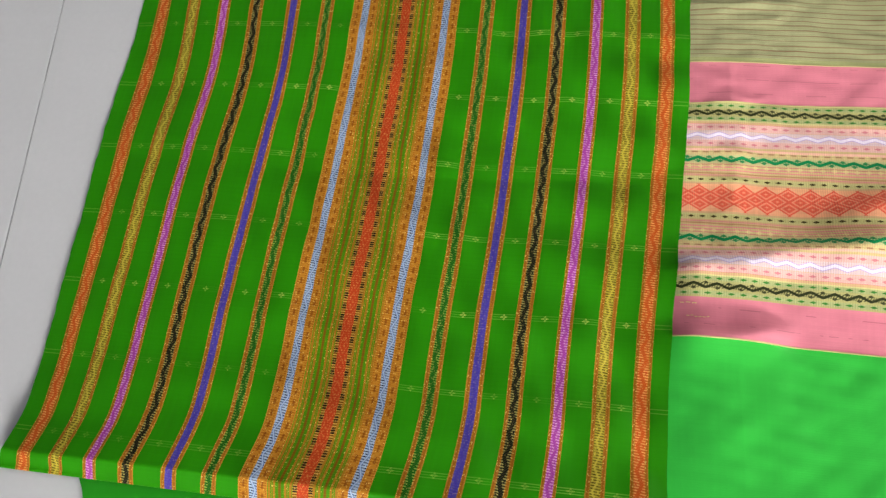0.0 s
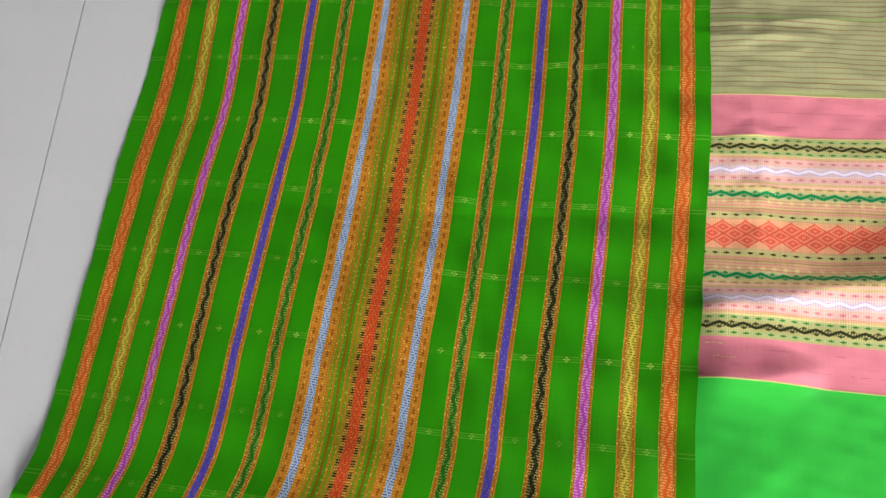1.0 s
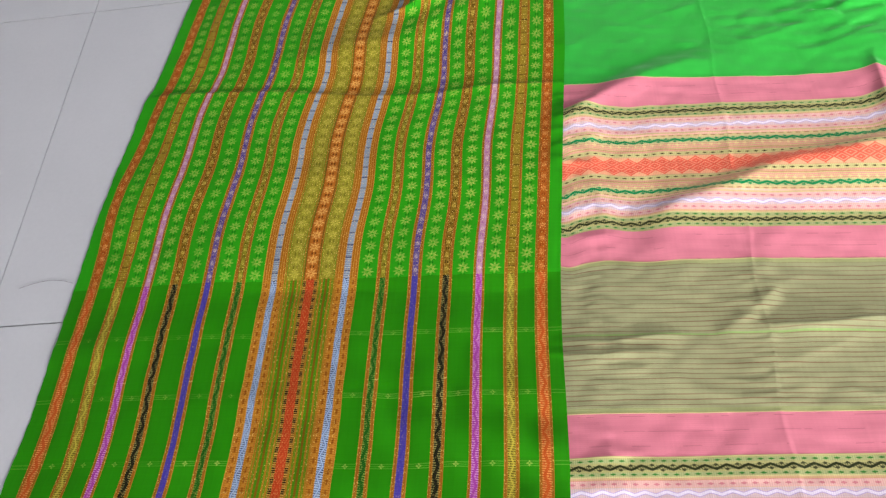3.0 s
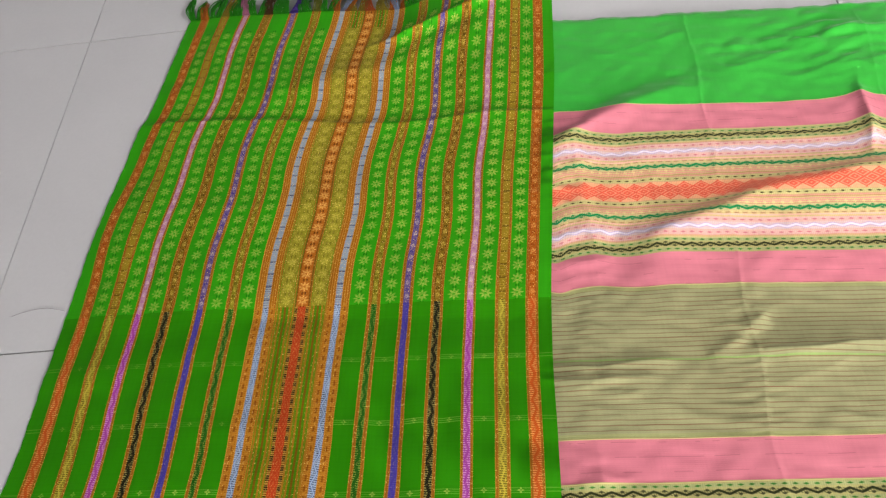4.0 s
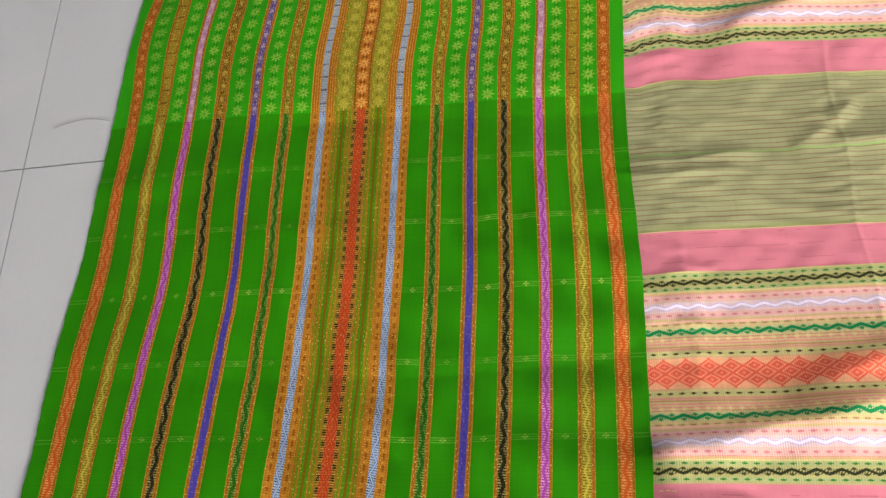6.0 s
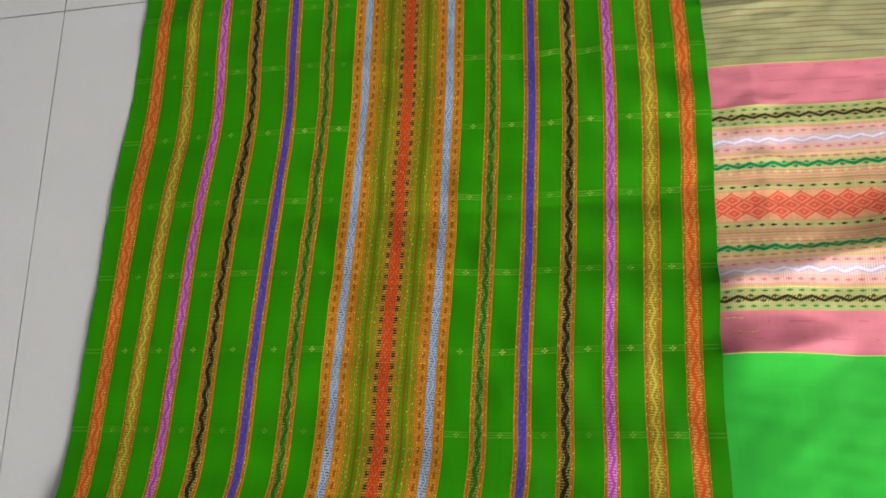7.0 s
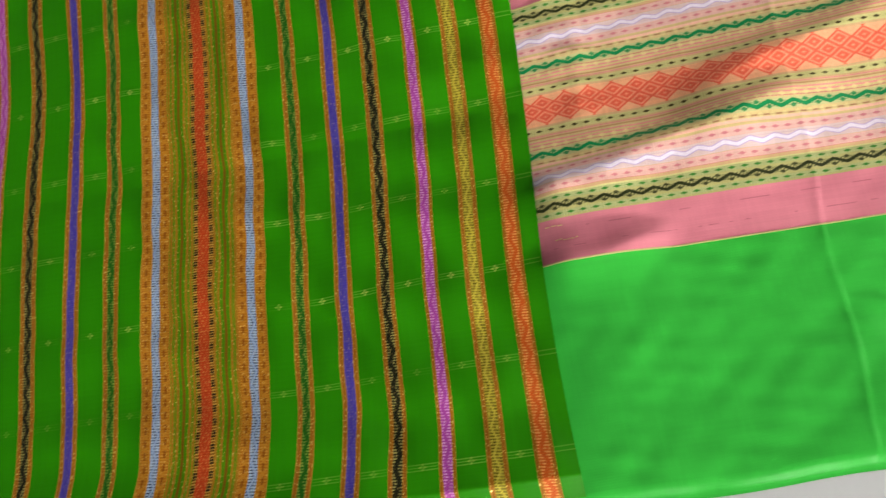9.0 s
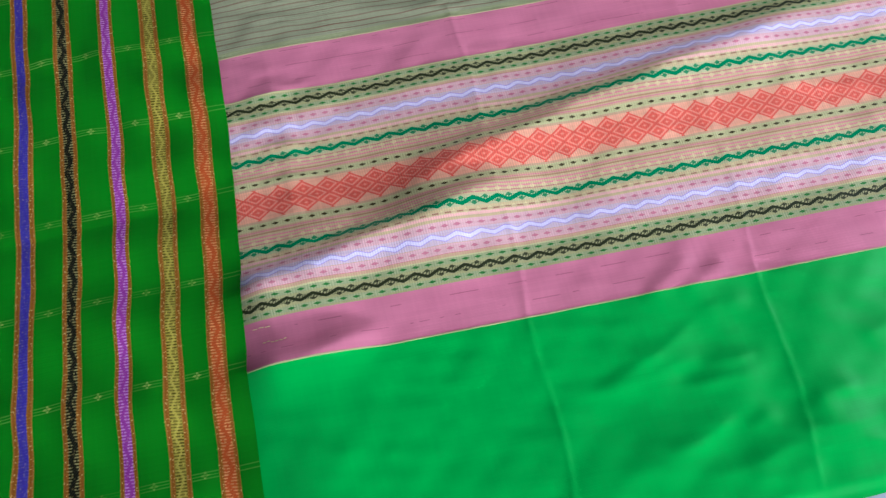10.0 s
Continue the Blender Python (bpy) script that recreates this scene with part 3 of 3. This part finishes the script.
def small_creases():
    """Short pressed wrinkles in the two green borders and in the olive panel."""
    r, out = random.Random(7), []
    for x0, x1, y0, y1, count, high in ((0.95, 1.34, -0.03, 0.11, 16, 0.0016), (0.98, 1.36, 0.92, 1.08, 26, 0.0022), (0.74, 1.0, 0.96, 1.08, 8, 0.0013), (0.76, 1.25, 0.45, 0.60, 14, 0.0011)):
        for _ in range(count):
            x, y, long, a = r.uniform(x0, x1), r.uniform(y0, y1), r.uniform(0.03, 0.09), r.uniform(-0.25, 0.35)
            out.append((x, y, x + long * math.cos(a), y + long * math.sin(a), high * r.uniform(0.5, 1.2), r.uniform(0.004, 0.010), r.uniform(0.003, 0.007)))
    # short puckers along the pressed crease and along the shawl's edge
    for at, slope, side, reach in ((0.917, 0.055, -1, 0.055), (0.917, 0.055, 1, 0.022), (0.757, 0.02, -1, 0.03), (0.757, 0.02, 1, 0.05)):
        for k in range(19):
            y = 0.445 + 0.0095 * k + r.uniform(-0.004, 0.004)
            x = at + slope * y
            long, rise = reach * r.uniform(0.35, 1.0), r.uniform(-0.012, 0.010)
            a, b = (x - long, x) if side < 0 else (x, x + long)
            out.append((a, y + (rise if side < 0 else 0), b, y + (0 if side < 0 else rise), r.uniform(0.0003, 0.0010), r.uniform(0.003, 0.006), r.uniform(0.002, 0.0035)))
    for y0, y1 in ((0.19, 0.43), (0.64, 0.90)):
        for k in range(int((y1 - y0) / 0.013)):
            y, long = y0 + 0.013 * k + r.uniform(-0.005, 0.005), r.uniform(0.02, 0.06)
            x = 0.735 + r.uniform(0.0, 0.02)
            out.append((x, y, x + long, y + r.uniform(-0.008, 0.012), r.uniform(0.0008, 0.0020), r.uniform(0.004, 0.007), r.uniform(0.0022, 0.004)))
    return tuple(out)


RIDGES = RIDGES + small_creases()


def ridge_height(x, y):
    """Sharp-crested folds that run across the skirt cloth and lift what lies over them."""
    z = np.zeros(x.shape)
    for x0, y0, x1, y1, high, near, far in RIDGES:
        dx, dy = x1 - x0, y1 - y0
        long = math.hypot(dx, dy)
        t = ((x - x0) * dx + (y - y0) * dy) / long
        d = ((y - y0) * dx - (x - x0) * dy) / long + 0.0025 * np.sin(t * 45)
        a = np.sqrt(d * d + 0.0016 ** 2) - 0.0016
        out, into = (0.04, 0.03) if long > 0.06 else (0.008, 0.010)
        z = z + high * np.exp(-a / np.where(d < 0, near, far)) * smoothstep(-out, into, t) * smoothstep(long + out, long - into, t)
    z = 1.35 * z
    for crest, high, near, far in FOLDS:
        ks, vs = zip(*crest)
        d = y - curve(crest, np.clip(x, ks[0], ks[-1])) + 0.0015 * np.sin(x * 60)
        side = np.where(d < 0, np.exp(-(np.sqrt(d * d + 0.005 ** 2) - 0.005) / near), 1 - smoothstep(-0.15 * far, far, d))
        top = 1 - smoothstep(-0.15 * far, far, 0.0)
        side = np.where(d < 0, side * top, side)
        tail = min(0.12, 0.5 * (ks[-1] - ks[0]))
        z = z + high * side * smoothstep(ks[0] - 0.03, ks[0] + 0.04, x) * smoothstep(ks[-1] + 0.03, ks[-1] + 0.03 - tail, x)
    return z * smoothstep(0.665, 0.725, x)


# ---- the striped shawl ----
LEFT = ((-0.01, 0.053), (0.008, 0.056), (0.04, 0.069), (0.122, 0.075), (0.20, 0.080), (0.27, 0.084), (0.36, 0.089), (0.46, 0.100), (0.51, 0.103), (0.627, 0.110),
        (0.694, 0.112), (0.760, 0.116), (0.825, 0.122), (0.961, 0.138), (1.006, 0.150), (1.087, 0.161), (1.223, 0.177), (1.30, 0.185))
RIGHT = ((-0.036, 0.691), (0.016, 0.691), (0.082, 0.693), (0.148, 0.697), (0.265, 0.709), (0.376, 0.719), (0.443, 0.722), (0.529, 0.725), (0.61, 0.731), (0.734, 0.744),
         (0.911, 0.762), (1.128, 0.786), (1.30, 0.803))
CREASES = ((0.325, 0.0050, 0.35), (0.487, -0.0030, 0.45), (0.622, 0.0045, 0.35), (0.805, -0.0015, 0.0), (0.995, 0.0020, 0.0))
END = 1.222


def shawl(u, v):
    """The place of the shawl's weave point: u from 0 to 1 across, v along in metres from the front fold."""
    u, v = np.broadcast_arrays(u, v)
    vv = np.maximum(v, -0.007)
    lift = smoothstep(0.58, 0.80, u) * smoothstep(1.02, 1.19, vv)
    y = vv - u * (0.03 + 0.055 * smoothstep(0.65, 1.05, vv) * (1 - smoothstep(0.55, 0.9, u) * 0.7)) + 0.065 * lift
    y = y - 0.0035 * np.exp(-((u - 0.68) / 0.12) ** 2) * smoothstep(0.06, 0.15, vv) * smoothstep(0.55, 0.42, vv)
    k = 0.075 * (1 - smoothstep(-0.01, 0.10, vv)) + 0.02 * smoothstep(0.3, 0.1, vv)
    s = u - k * u * (1 - u)
    s = s + 0.012 * np.exp(-((vv - 0.42) / 0.10) ** 2) * smoothstep(0.0, 0.12, u) * smoothstep(0.60, 0.20, u)
    s = s - 0.013 * np.exp(-((vv - 0.79) / 0.08) ** 2) * smoothstep(0.0, 0.03, u) * smoothstep(0.12, 0.06, u)
    s = s + 0.004 * np.sin(vv * 31 + u * 4) * smoothstep(0.0, 0.25, u) * smoothstep(1.0, 0.75, u) * smoothstep(0.6, 0.8, vv)
    under = np.maximum(-0.007 - v, 0)
    ve = np.where(under > 0, np.maximum(under - 0.010, -0.007), vv)
    xl = curve(LEFT, ve)
    fray = (0.0004 * np.sin(vv * 57) + 0.0003 * np.sin(vv * 133 + 1) + 0.0003 * np.sin(vv * 311)) * smoothstep(0.05, 0.15, vv)
    xl = xl + 0.006 * smoothstep(0.004, 0.03, under)
    xr = curve(RIGHT, vv - 0.03)
    x = xl + (xr - xl) * s + fray * smoothstep(0.022, 0.0, u)
    z = 0.0034 + 0.0036 * smoothstep(0.0, 0.12, u) + 0.0055 * smoothstep(0.0, 0.3, u) + 0.0011 * ripple(x, y, 0.20, 3) + 0.0005 * ripple(x, y, 0.06, 5)
    for at, deep, left in CREASES:
        d = (vv - at - 0.005 * np.sin(u * 5 + at * 9)).astype(float)
        z = z - deep * np.exp(-np.abs(d) / np.where(d < 0, 0.060, 0.028)) * (0.25 + 0.75 * smoothstep(left - 0.15, left + 0.2, u))
    z = z + 0.0014 * ripple(x, y, 0.042, 41, squeeze=0.6) * smoothstep(0.15, 0.55, u) * smoothstep(0.66, 0.45, vv)
    z = z + ridge_height(x, y)
    d = vv - 0.979 + 0.020 * smoothstep(0.30, 0.95, u) - 0.002 * np.sin(u * 9)
    z = z + 0.0040 * np.exp(-np.abs(d) / np.where(d < 0, 0.016, 0.0035)) * smoothstep(-0.05, 0.1, u)
    # a soft fold that runs across the far end, and the curled corner of the front fold
    fold = (y - 1.093) - np.maximum(x - 0.54, 0) * 0.56 - np.minimum(x - 0.54, 0) * 0.15
    z = z + 0.016 * np.exp(-np.abs(fold) / 0.012) * smoothstep(0.47, 0.56, x) * smoothstep(0.76, 0.66, x)
    z = z + 0.006 * np.exp(-((fold + 0.05) / 0.03) ** 2) * smoothstep(0.30, 0.45, x) * smoothstep(0.76, 0.62, x)
    z = np.maximum(z, (0.0052 + 0.0062 * smoothstep(0.66, 0.745, x) + ridge_height(x, y)) * smoothstep(0.62, 0.66, x))
    # the front fold: a crest, then a slope down to the floor
    crest = 0.0095
    z = z + 0.0085 * np.exp(-np.maximum(vv - crest, 0) / 0.042)
    down = np.clip((crest - vv) / (crest + 0.007), 0, 1)
    soft = smoothstep(0.20, 0.08, u)
    down = down * (1 - soft) + smoothstep(0.0, 1.0, down) * soft
    z = z * (1 - down) + 0.0075 * down
    # the layer that runs back below
    back = np.maximum(-0.007 - v, 0)
    y = y - 0.002 * np.sin(np.clip(back / 0.006, 0, 1) * np.pi) + np.maximum(back - 0.006, 0)
    z = z - 0.0030 * smoothstep(0.0, 0.006, back) - 0.0030 * smoothstep(0.006, 0.04, back)
    z = np.maximum(z, np.where(back > 0, 0.0006, 0.0020))
    edge = smoothstep(0.0, 0.02, u) * smoothstep(1.0, 0.98, u)
    z = z - 0.0004 * (1 - edge)
    return np.stack([x, y, z], -1)


def build_shawl():
    thing = tagged(new("shawl"), "green striped silk shawl with woven bands, folded on the floor", "shawl")
    h = 0.5 / WIDE
    # centres and widths of the woven bands across the cloth
    bands = [("orange", 0.0445, 0.0160), ("gold", 0.1045, 0.0150), ("magenta", 0.165, 0.0142), ("black", 0.2275, 0.0165), ("violet", 0.299, 0.0160), ("leaf", 0.3635, 0.0154),
             ("side", 0.4199, 0.01075), ("blue", 0.4350, 0.0082), ("side", 0.4492, 0.0096), ("pin", 0.47625, 0.0243), ("red", 0.5106, 0.0186), ("pin", 0.5439, 0.0230),
             ("side", 0.5696, 0.0091), ("blue", 0.5834, 0.0082), ("side", 0.5978, 0.0098),
             ("leaf", 0.656, 0.0154), ("violet", 0.720, 0.0160), ("black", 0.781, 0.0150), ("magenta", 0.845, 0.0135), ("gold", 0.906, 0.0160), ("orange", 0.963, 0.0150)]
    names = {"leaf": "leaf_green_band", "side": "dashed_orange_band", "pin": "pinstripe_panel", "red": "red_lozenge_band"}
    spans, at = [], 0.0
    for n, (kind, c, w) in enumerate(bands):
        a, b = c - w * h, c + w * h
        if a - at > 0.002:
            spans.append(("green_edge" if n == 0 else "green", at, a))
        else:
            a = at
        spans.append((kind, a, b))
        at = b
    spans.append(("green_edge", at, 1.0))
    v = np.concatenate([np.linspace(-0.30, -0.02, 29), np.linspace(-0.018, 0.03, 33)[:-1], np.arange(0.03, END, 0.0030), [END]])
    for kind, a, b in spans:
        n = max(3, int((b - a) * WIDE / 0.006) + 2)
        u = np.linspace(a, b, n)
        P = shawl(u[None, :], v[:, None])
        uv = np.stack(np.broadcast_arrays((u[None, :] - (a + b) / 2) * WIDE, v[:, None]), -1)
        name = "green_stripe" if kind.startswith("green") else names.get(kind, kind + "_band")
        sheet(name, P, uv, M[kind], thing)
    return thing, spans


SHAWL, SPANS = build_shawl()


def thread_dye(name, colour):
    g = Graph(name)
    X, Y, Z = g.place()
    n = g.noise(X * 700.0, Y * 700.0, Z * 700.0, 1.0)
    return g.finish(g.scale(colour, (n - 0.5) * 0.7 + 0.7), 0.6, 0.0, 0.0, 0.15)


DYE = {k: thread_dye(k + "_thread", c) for k, c in {
    "green": (0.016, 0.215, 0.006), "orange": (0.36, 0.095, 0.010), "gold": (0.27, 0.19, 0.02), "magenta": (0.40, 0.13, 0.22), "black": (0.07, 0.03, 0.01), "violet": (0.06, 0.03, 0.22),
    "leaf": (0.12, 0.13, 0.015), "blue": (0.20, 0.25, 0.36), "side": (0.33, 0.09, 0.01), "pin": (0.20, 0.15, 0.015), "red": (0.34, 0.07, 0.015)}.items()}


def strand(bm, pts, r):
    """A thin thread along pts."""
    last = None
    for i, p in enumerate(pts):
        d = (pts[min(i + 1, len(pts) - 1)] - pts[max(i - 1, 0)]).normalized()
        s = d.cross(Vector((0, 0, 1))).normalized()
        n = s.cross(d)
        ring = [bm.verts.new(p + r * (math.cos(a) * s + math.sin(a) * n)) for a in (0.0, 2.094, 4.189)]
        if last:
            for j in range(3):
                bm.faces.new((last[j], last[(j + 1) % 3], ring[(j + 1) % 3], ring[j]))
        last = ring


def build_fringe():
    rnd = random.Random(4)
    for kind, a, b in SPANS:
        count = max(1, round((b - a) * WIDE / 0.011))
        for j in range(count):
            bm = bmesh.new()
            c = a + (b - a) * (j + 0.5) / count
            w = (b - a) / count
            lean, curl, long = rnd.uniform(-0.012, 0.014), rnd.uniform(-0.008, 0.008), rnd.uniform(0.045, 0.065)
            for n in range(16):
                u = c + w * ((n + 0.5) / 16 - 0.5)
                p0 = Vector(shawl(np.array(u), np.array(END - 0.0005)))
                l2, c2 = long * rnd.uniform(0.8, 1.1), curl + rnd.uniform(-0.004, 0.004)
                gather = (c - u) * WIDE * rnd.uniform(0.3, 0.8)
                pts = []
                for k in range(6):
                    t = k / 5
                    pts.append(p0 + Vector(((lean + rnd.uniform(-0.002, 0.002)) * t + gather * t + c2 * math.sin(t * 3.1), l2 * t,
                                            (0.004 * math.sin(t * 3.0) - (p0.z - 0.0015) * t * t) + rnd.uniform(0, 0.0015) * t)))
                strand(bm, pts, 0.0010)
            part("tassel", bm, DYE[kind.split("_")[0]], SHAWL, smooth=True)


build_fringe()

def skirt(x, s):
    """The place of the skirt cloth at x, and at s along: s is y where x is 0.72."""
    x, s = np.broadcast_arrays(x, s)
    y = s + np.interp(s, *zip(*TILT_OF)) * (x - 0.72)
    # the weft is drawn askew beside the shawl and at a pinch further along
    span = smoothstep(0.56, 0.66, s) * smoothstep(0.93, 0.86, s)
    y = y + span * (-0.008 * np.exp(-((x - 0.742) / 0.016) ** 2) + 0.003 * np.exp(-((x - 0.790) / 0.018) ** 2) - 0.002 * np.exp(-((x - 0.840) / 0.022) ** 2))
    y = y + 0.007 * np.exp(-((x - 1.165) / 0.022) ** 2) * smoothstep(0.78, 0.84, s) * smoothstep(0.96, 0.90, s)
    free = smoothstep(0.66, 0.745, x)
    z = 0.0022 + 0.0050 * free + free * (0.0010 * ripple(x, y, 0.16, 8) + 0.00045 * ripple(x, y, 0.05, 9, squeeze=2.2))
    z = z + ridge_height(x, y)
    # pressed crease lines along y
    for at, slope, deep in ((0.917, 0.055, 0.0013), (1.108, 0.10, 0.0011), (0.757, 0.02, 0.0003)):
        d = x - at - slope * y - 0.0025 * np.sin(y * 40)
        z = z + deep * np.exp(-np.abs(d) / np.where(d < 0, 0.0032, 0.0014)) * free
        pucker = np.exp(-(d / 0.030) ** 2) * smoothstep(0.42, 0.45, s) * smoothstep(0.64, 0.61, s)
        z = z + pucker * 0.0006 * ripple(x, y, 0.030, 31, squeeze=2.0) * free
    far = smoothstep(0.93, 1.02, s) * free
    z = z + far * 0.0013 * ripple(x, y, 0.07, 21, squeeze=2.6) * smoothstep(0.9, 1.15, x)
    low = smoothstep(0.13, 0.05, s) * free
    z = z + low * 0.0010 * ripple(x, y, 0.10, 23, squeeze=1.3)
    z = z + 0.0022 * smoothstep(0.522, 0.530, x) * smoothstep(0.06, -0.01, s) * (1 - free)
    # hems lie flat on the floor
    hem = smoothstep(-0.052, -0.040, s) * smoothstep(1.121, 1.108, s)
    z = z * (0.25 + 0.75 * hem)
    wave = 0.0022 * np.sin(x * 43) * np.sin(x * 17 + 1) + 0.0014 * np.sin(x * 97) * np.sin(x * 31) + 0.0006 * np.sin(x * 260)
    y = y + wave * smoothstep(1.0, 1.12, s) + 0.0012 * np.sin(x * 37) * smoothstep(0.0, -0.05, s)
    return np.stack([x, y, np.maximum(z, 0.0006)], -1)


def build_skirt():
    thing = tagged(new("skirt_cloth"), "green, rose and peach patterned silk cloth spread on the floor", "cloth")
    bounds = [("border_green", "green_border", -0.054, 0.1475), ("pink", "rose_band", 0.1475, 0.186), ("pattern", "patterned_band", 0.186, 0.391), ("pink", "rose_band", 0.391, 0.439),
              ("olive", "olive_panel", 0.439, 0.627), ("pink", "rose_band", 0.627, 0.671), ("pattern", "patterned_band", 0.671, 0.870), ("pink", "rose_band", 0.870, 0.917),
              ("border_green", "green_border", 0.917, 1.120)]
    x = np.concatenate([np.linspace(0.145, 0.66, 60)[:-1], np.arange(0.66, 1.52, 0.0022)])
    for kind, name, a, b in bounds:
        s = np.linspace(a, b, max(6, int((b - a) / (0.0020 if kind == "olive" else 0.0033))))
        X = np.broadcast_to(x[None, :], (len(s), len(x))).copy()
        left = 0.145 + 0.055 * np.clip(s, 0, 1) - 0.010 * smoothstep(-0.045, -0.02, s)
        X = 0.70 + (X - 0.70) * np.where(X < 0.70, (0.70 - left[:, None]) / (0.70 - x[0]), 1.0)
        P = skirt(X, s[:, None])
        V = (s - a) / (b - a) if kind == "pattern" else (s - a if kind == "olive" else s)
        uv = np.stack(np.broadcast_arrays(x[None, :], V[:, None]), -1)
        if a < 0:       # up to x 0.53 the lower border is a darker green
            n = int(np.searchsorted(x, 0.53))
            sheet("dark_border", P[:, :n + 1], uv[:, :n + 1], M["dark_green"], thing)
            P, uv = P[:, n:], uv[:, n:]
        if kind == "pattern":
            rows = (("black_zigzag_stripe", 0.0, 0.10), ("lilac_zigzag_stripe", 0.10, 0.245), ("green_zigzag_stripe", 0.245, 0.39), ("dash_stripe", 0.39, 0.429),
                    ("red_lozenge_stripe", 0.429, 0.571), ("dash_stripe", 0.571, 0.61), ("green_zigzag_stripe", 0.61, 0.755), ("lilac_zigzag_stripe", 0.755, 0.90),
                    ("black_zigzag_stripe", 0.90, 1.0))
            for label, v0, v1 in rows:
                V = np.linspace(v0, v1, max(4, int((v1 - v0) * (b - a) / 0.0033) + 1))
                P = skirt(x[None, :], (a + V * (b - a))[:, None])[:, 40:]
                sheet(label, P, np.stack(np.broadcast_arrays(x[None, 40:], V[:, None]), -1), M[kind], thing)
            continue
        sheet(name, P, uv, M[kind], thing)
    rnd = random.Random(11)
    for x0, y0, count, long in ((0.706, 0.181, 3, 0.0040), (0.712, 0.169, 6, 0.0022)):
        for n in range(count):
            bm = bmesh.new()
            px, py, turn = x0 + n * (long + 0.0012), y0 - n * 0.0005 + rnd.uniform(-0.0006, 0.0006), rnd.uniform(-0.3, 0.2)
            z = float(skirt(np.array(px), np.array(py))[2]) + 0.0008
            strand(bm, [Vector((px + k * long / 4, py + k * long / 4 * turn, z + 0.0003 * math.sin(k * 0.8))) for k in range(5)], 0.00045)
            part("gold_stitch", bm, STITCH, thing, "loose gold thread stitch", smooth=True)
    # a narrow straw-coloured cord of weft along each seam of the rose bands
    for at in (0.1475, 0.391, 0.439, 0.627, 0.870, 0.917):
        s = np.array([at - 0.0007, at, at + 0.0007])
        P = skirt(x[None, 60:], s[:, None])
        P[..., 2] += np.array([0.0002, 0.0006, 0.0002])[:, None]
        uv = np.stack(np.broadcast_arrays(x[None, 60:], s[:, None]), -1)
        sheet("straw_line", P, uv, STRAW, thing)


STITCH = thread_dye("bright_gold_thread", (0.90, 0.68, 0.28))
STRAW = plain_silk("straw_silk", (0.46, 0.38, 0.16))
build_skirt()


# ---- small things on the floor ----
def build_hair():
    bm = bmesh.new()
    pts = [Vector((0.030 + 0.075 * t, 0.655 + 0.011 * math.sin(t * 2.6) - 0.004 * t, 0.0009)) for t in [k / 12 for k in range(13)]]
    strand(bm, pts, 0.00024)
    tagged(part("loose_thread", bm, thread_dye("grey_brown_thread", (0.16, 0.14, 0.13)), smooth=True), "thin dark loose thread lying on a white floor tile", "thread")


build_hair()
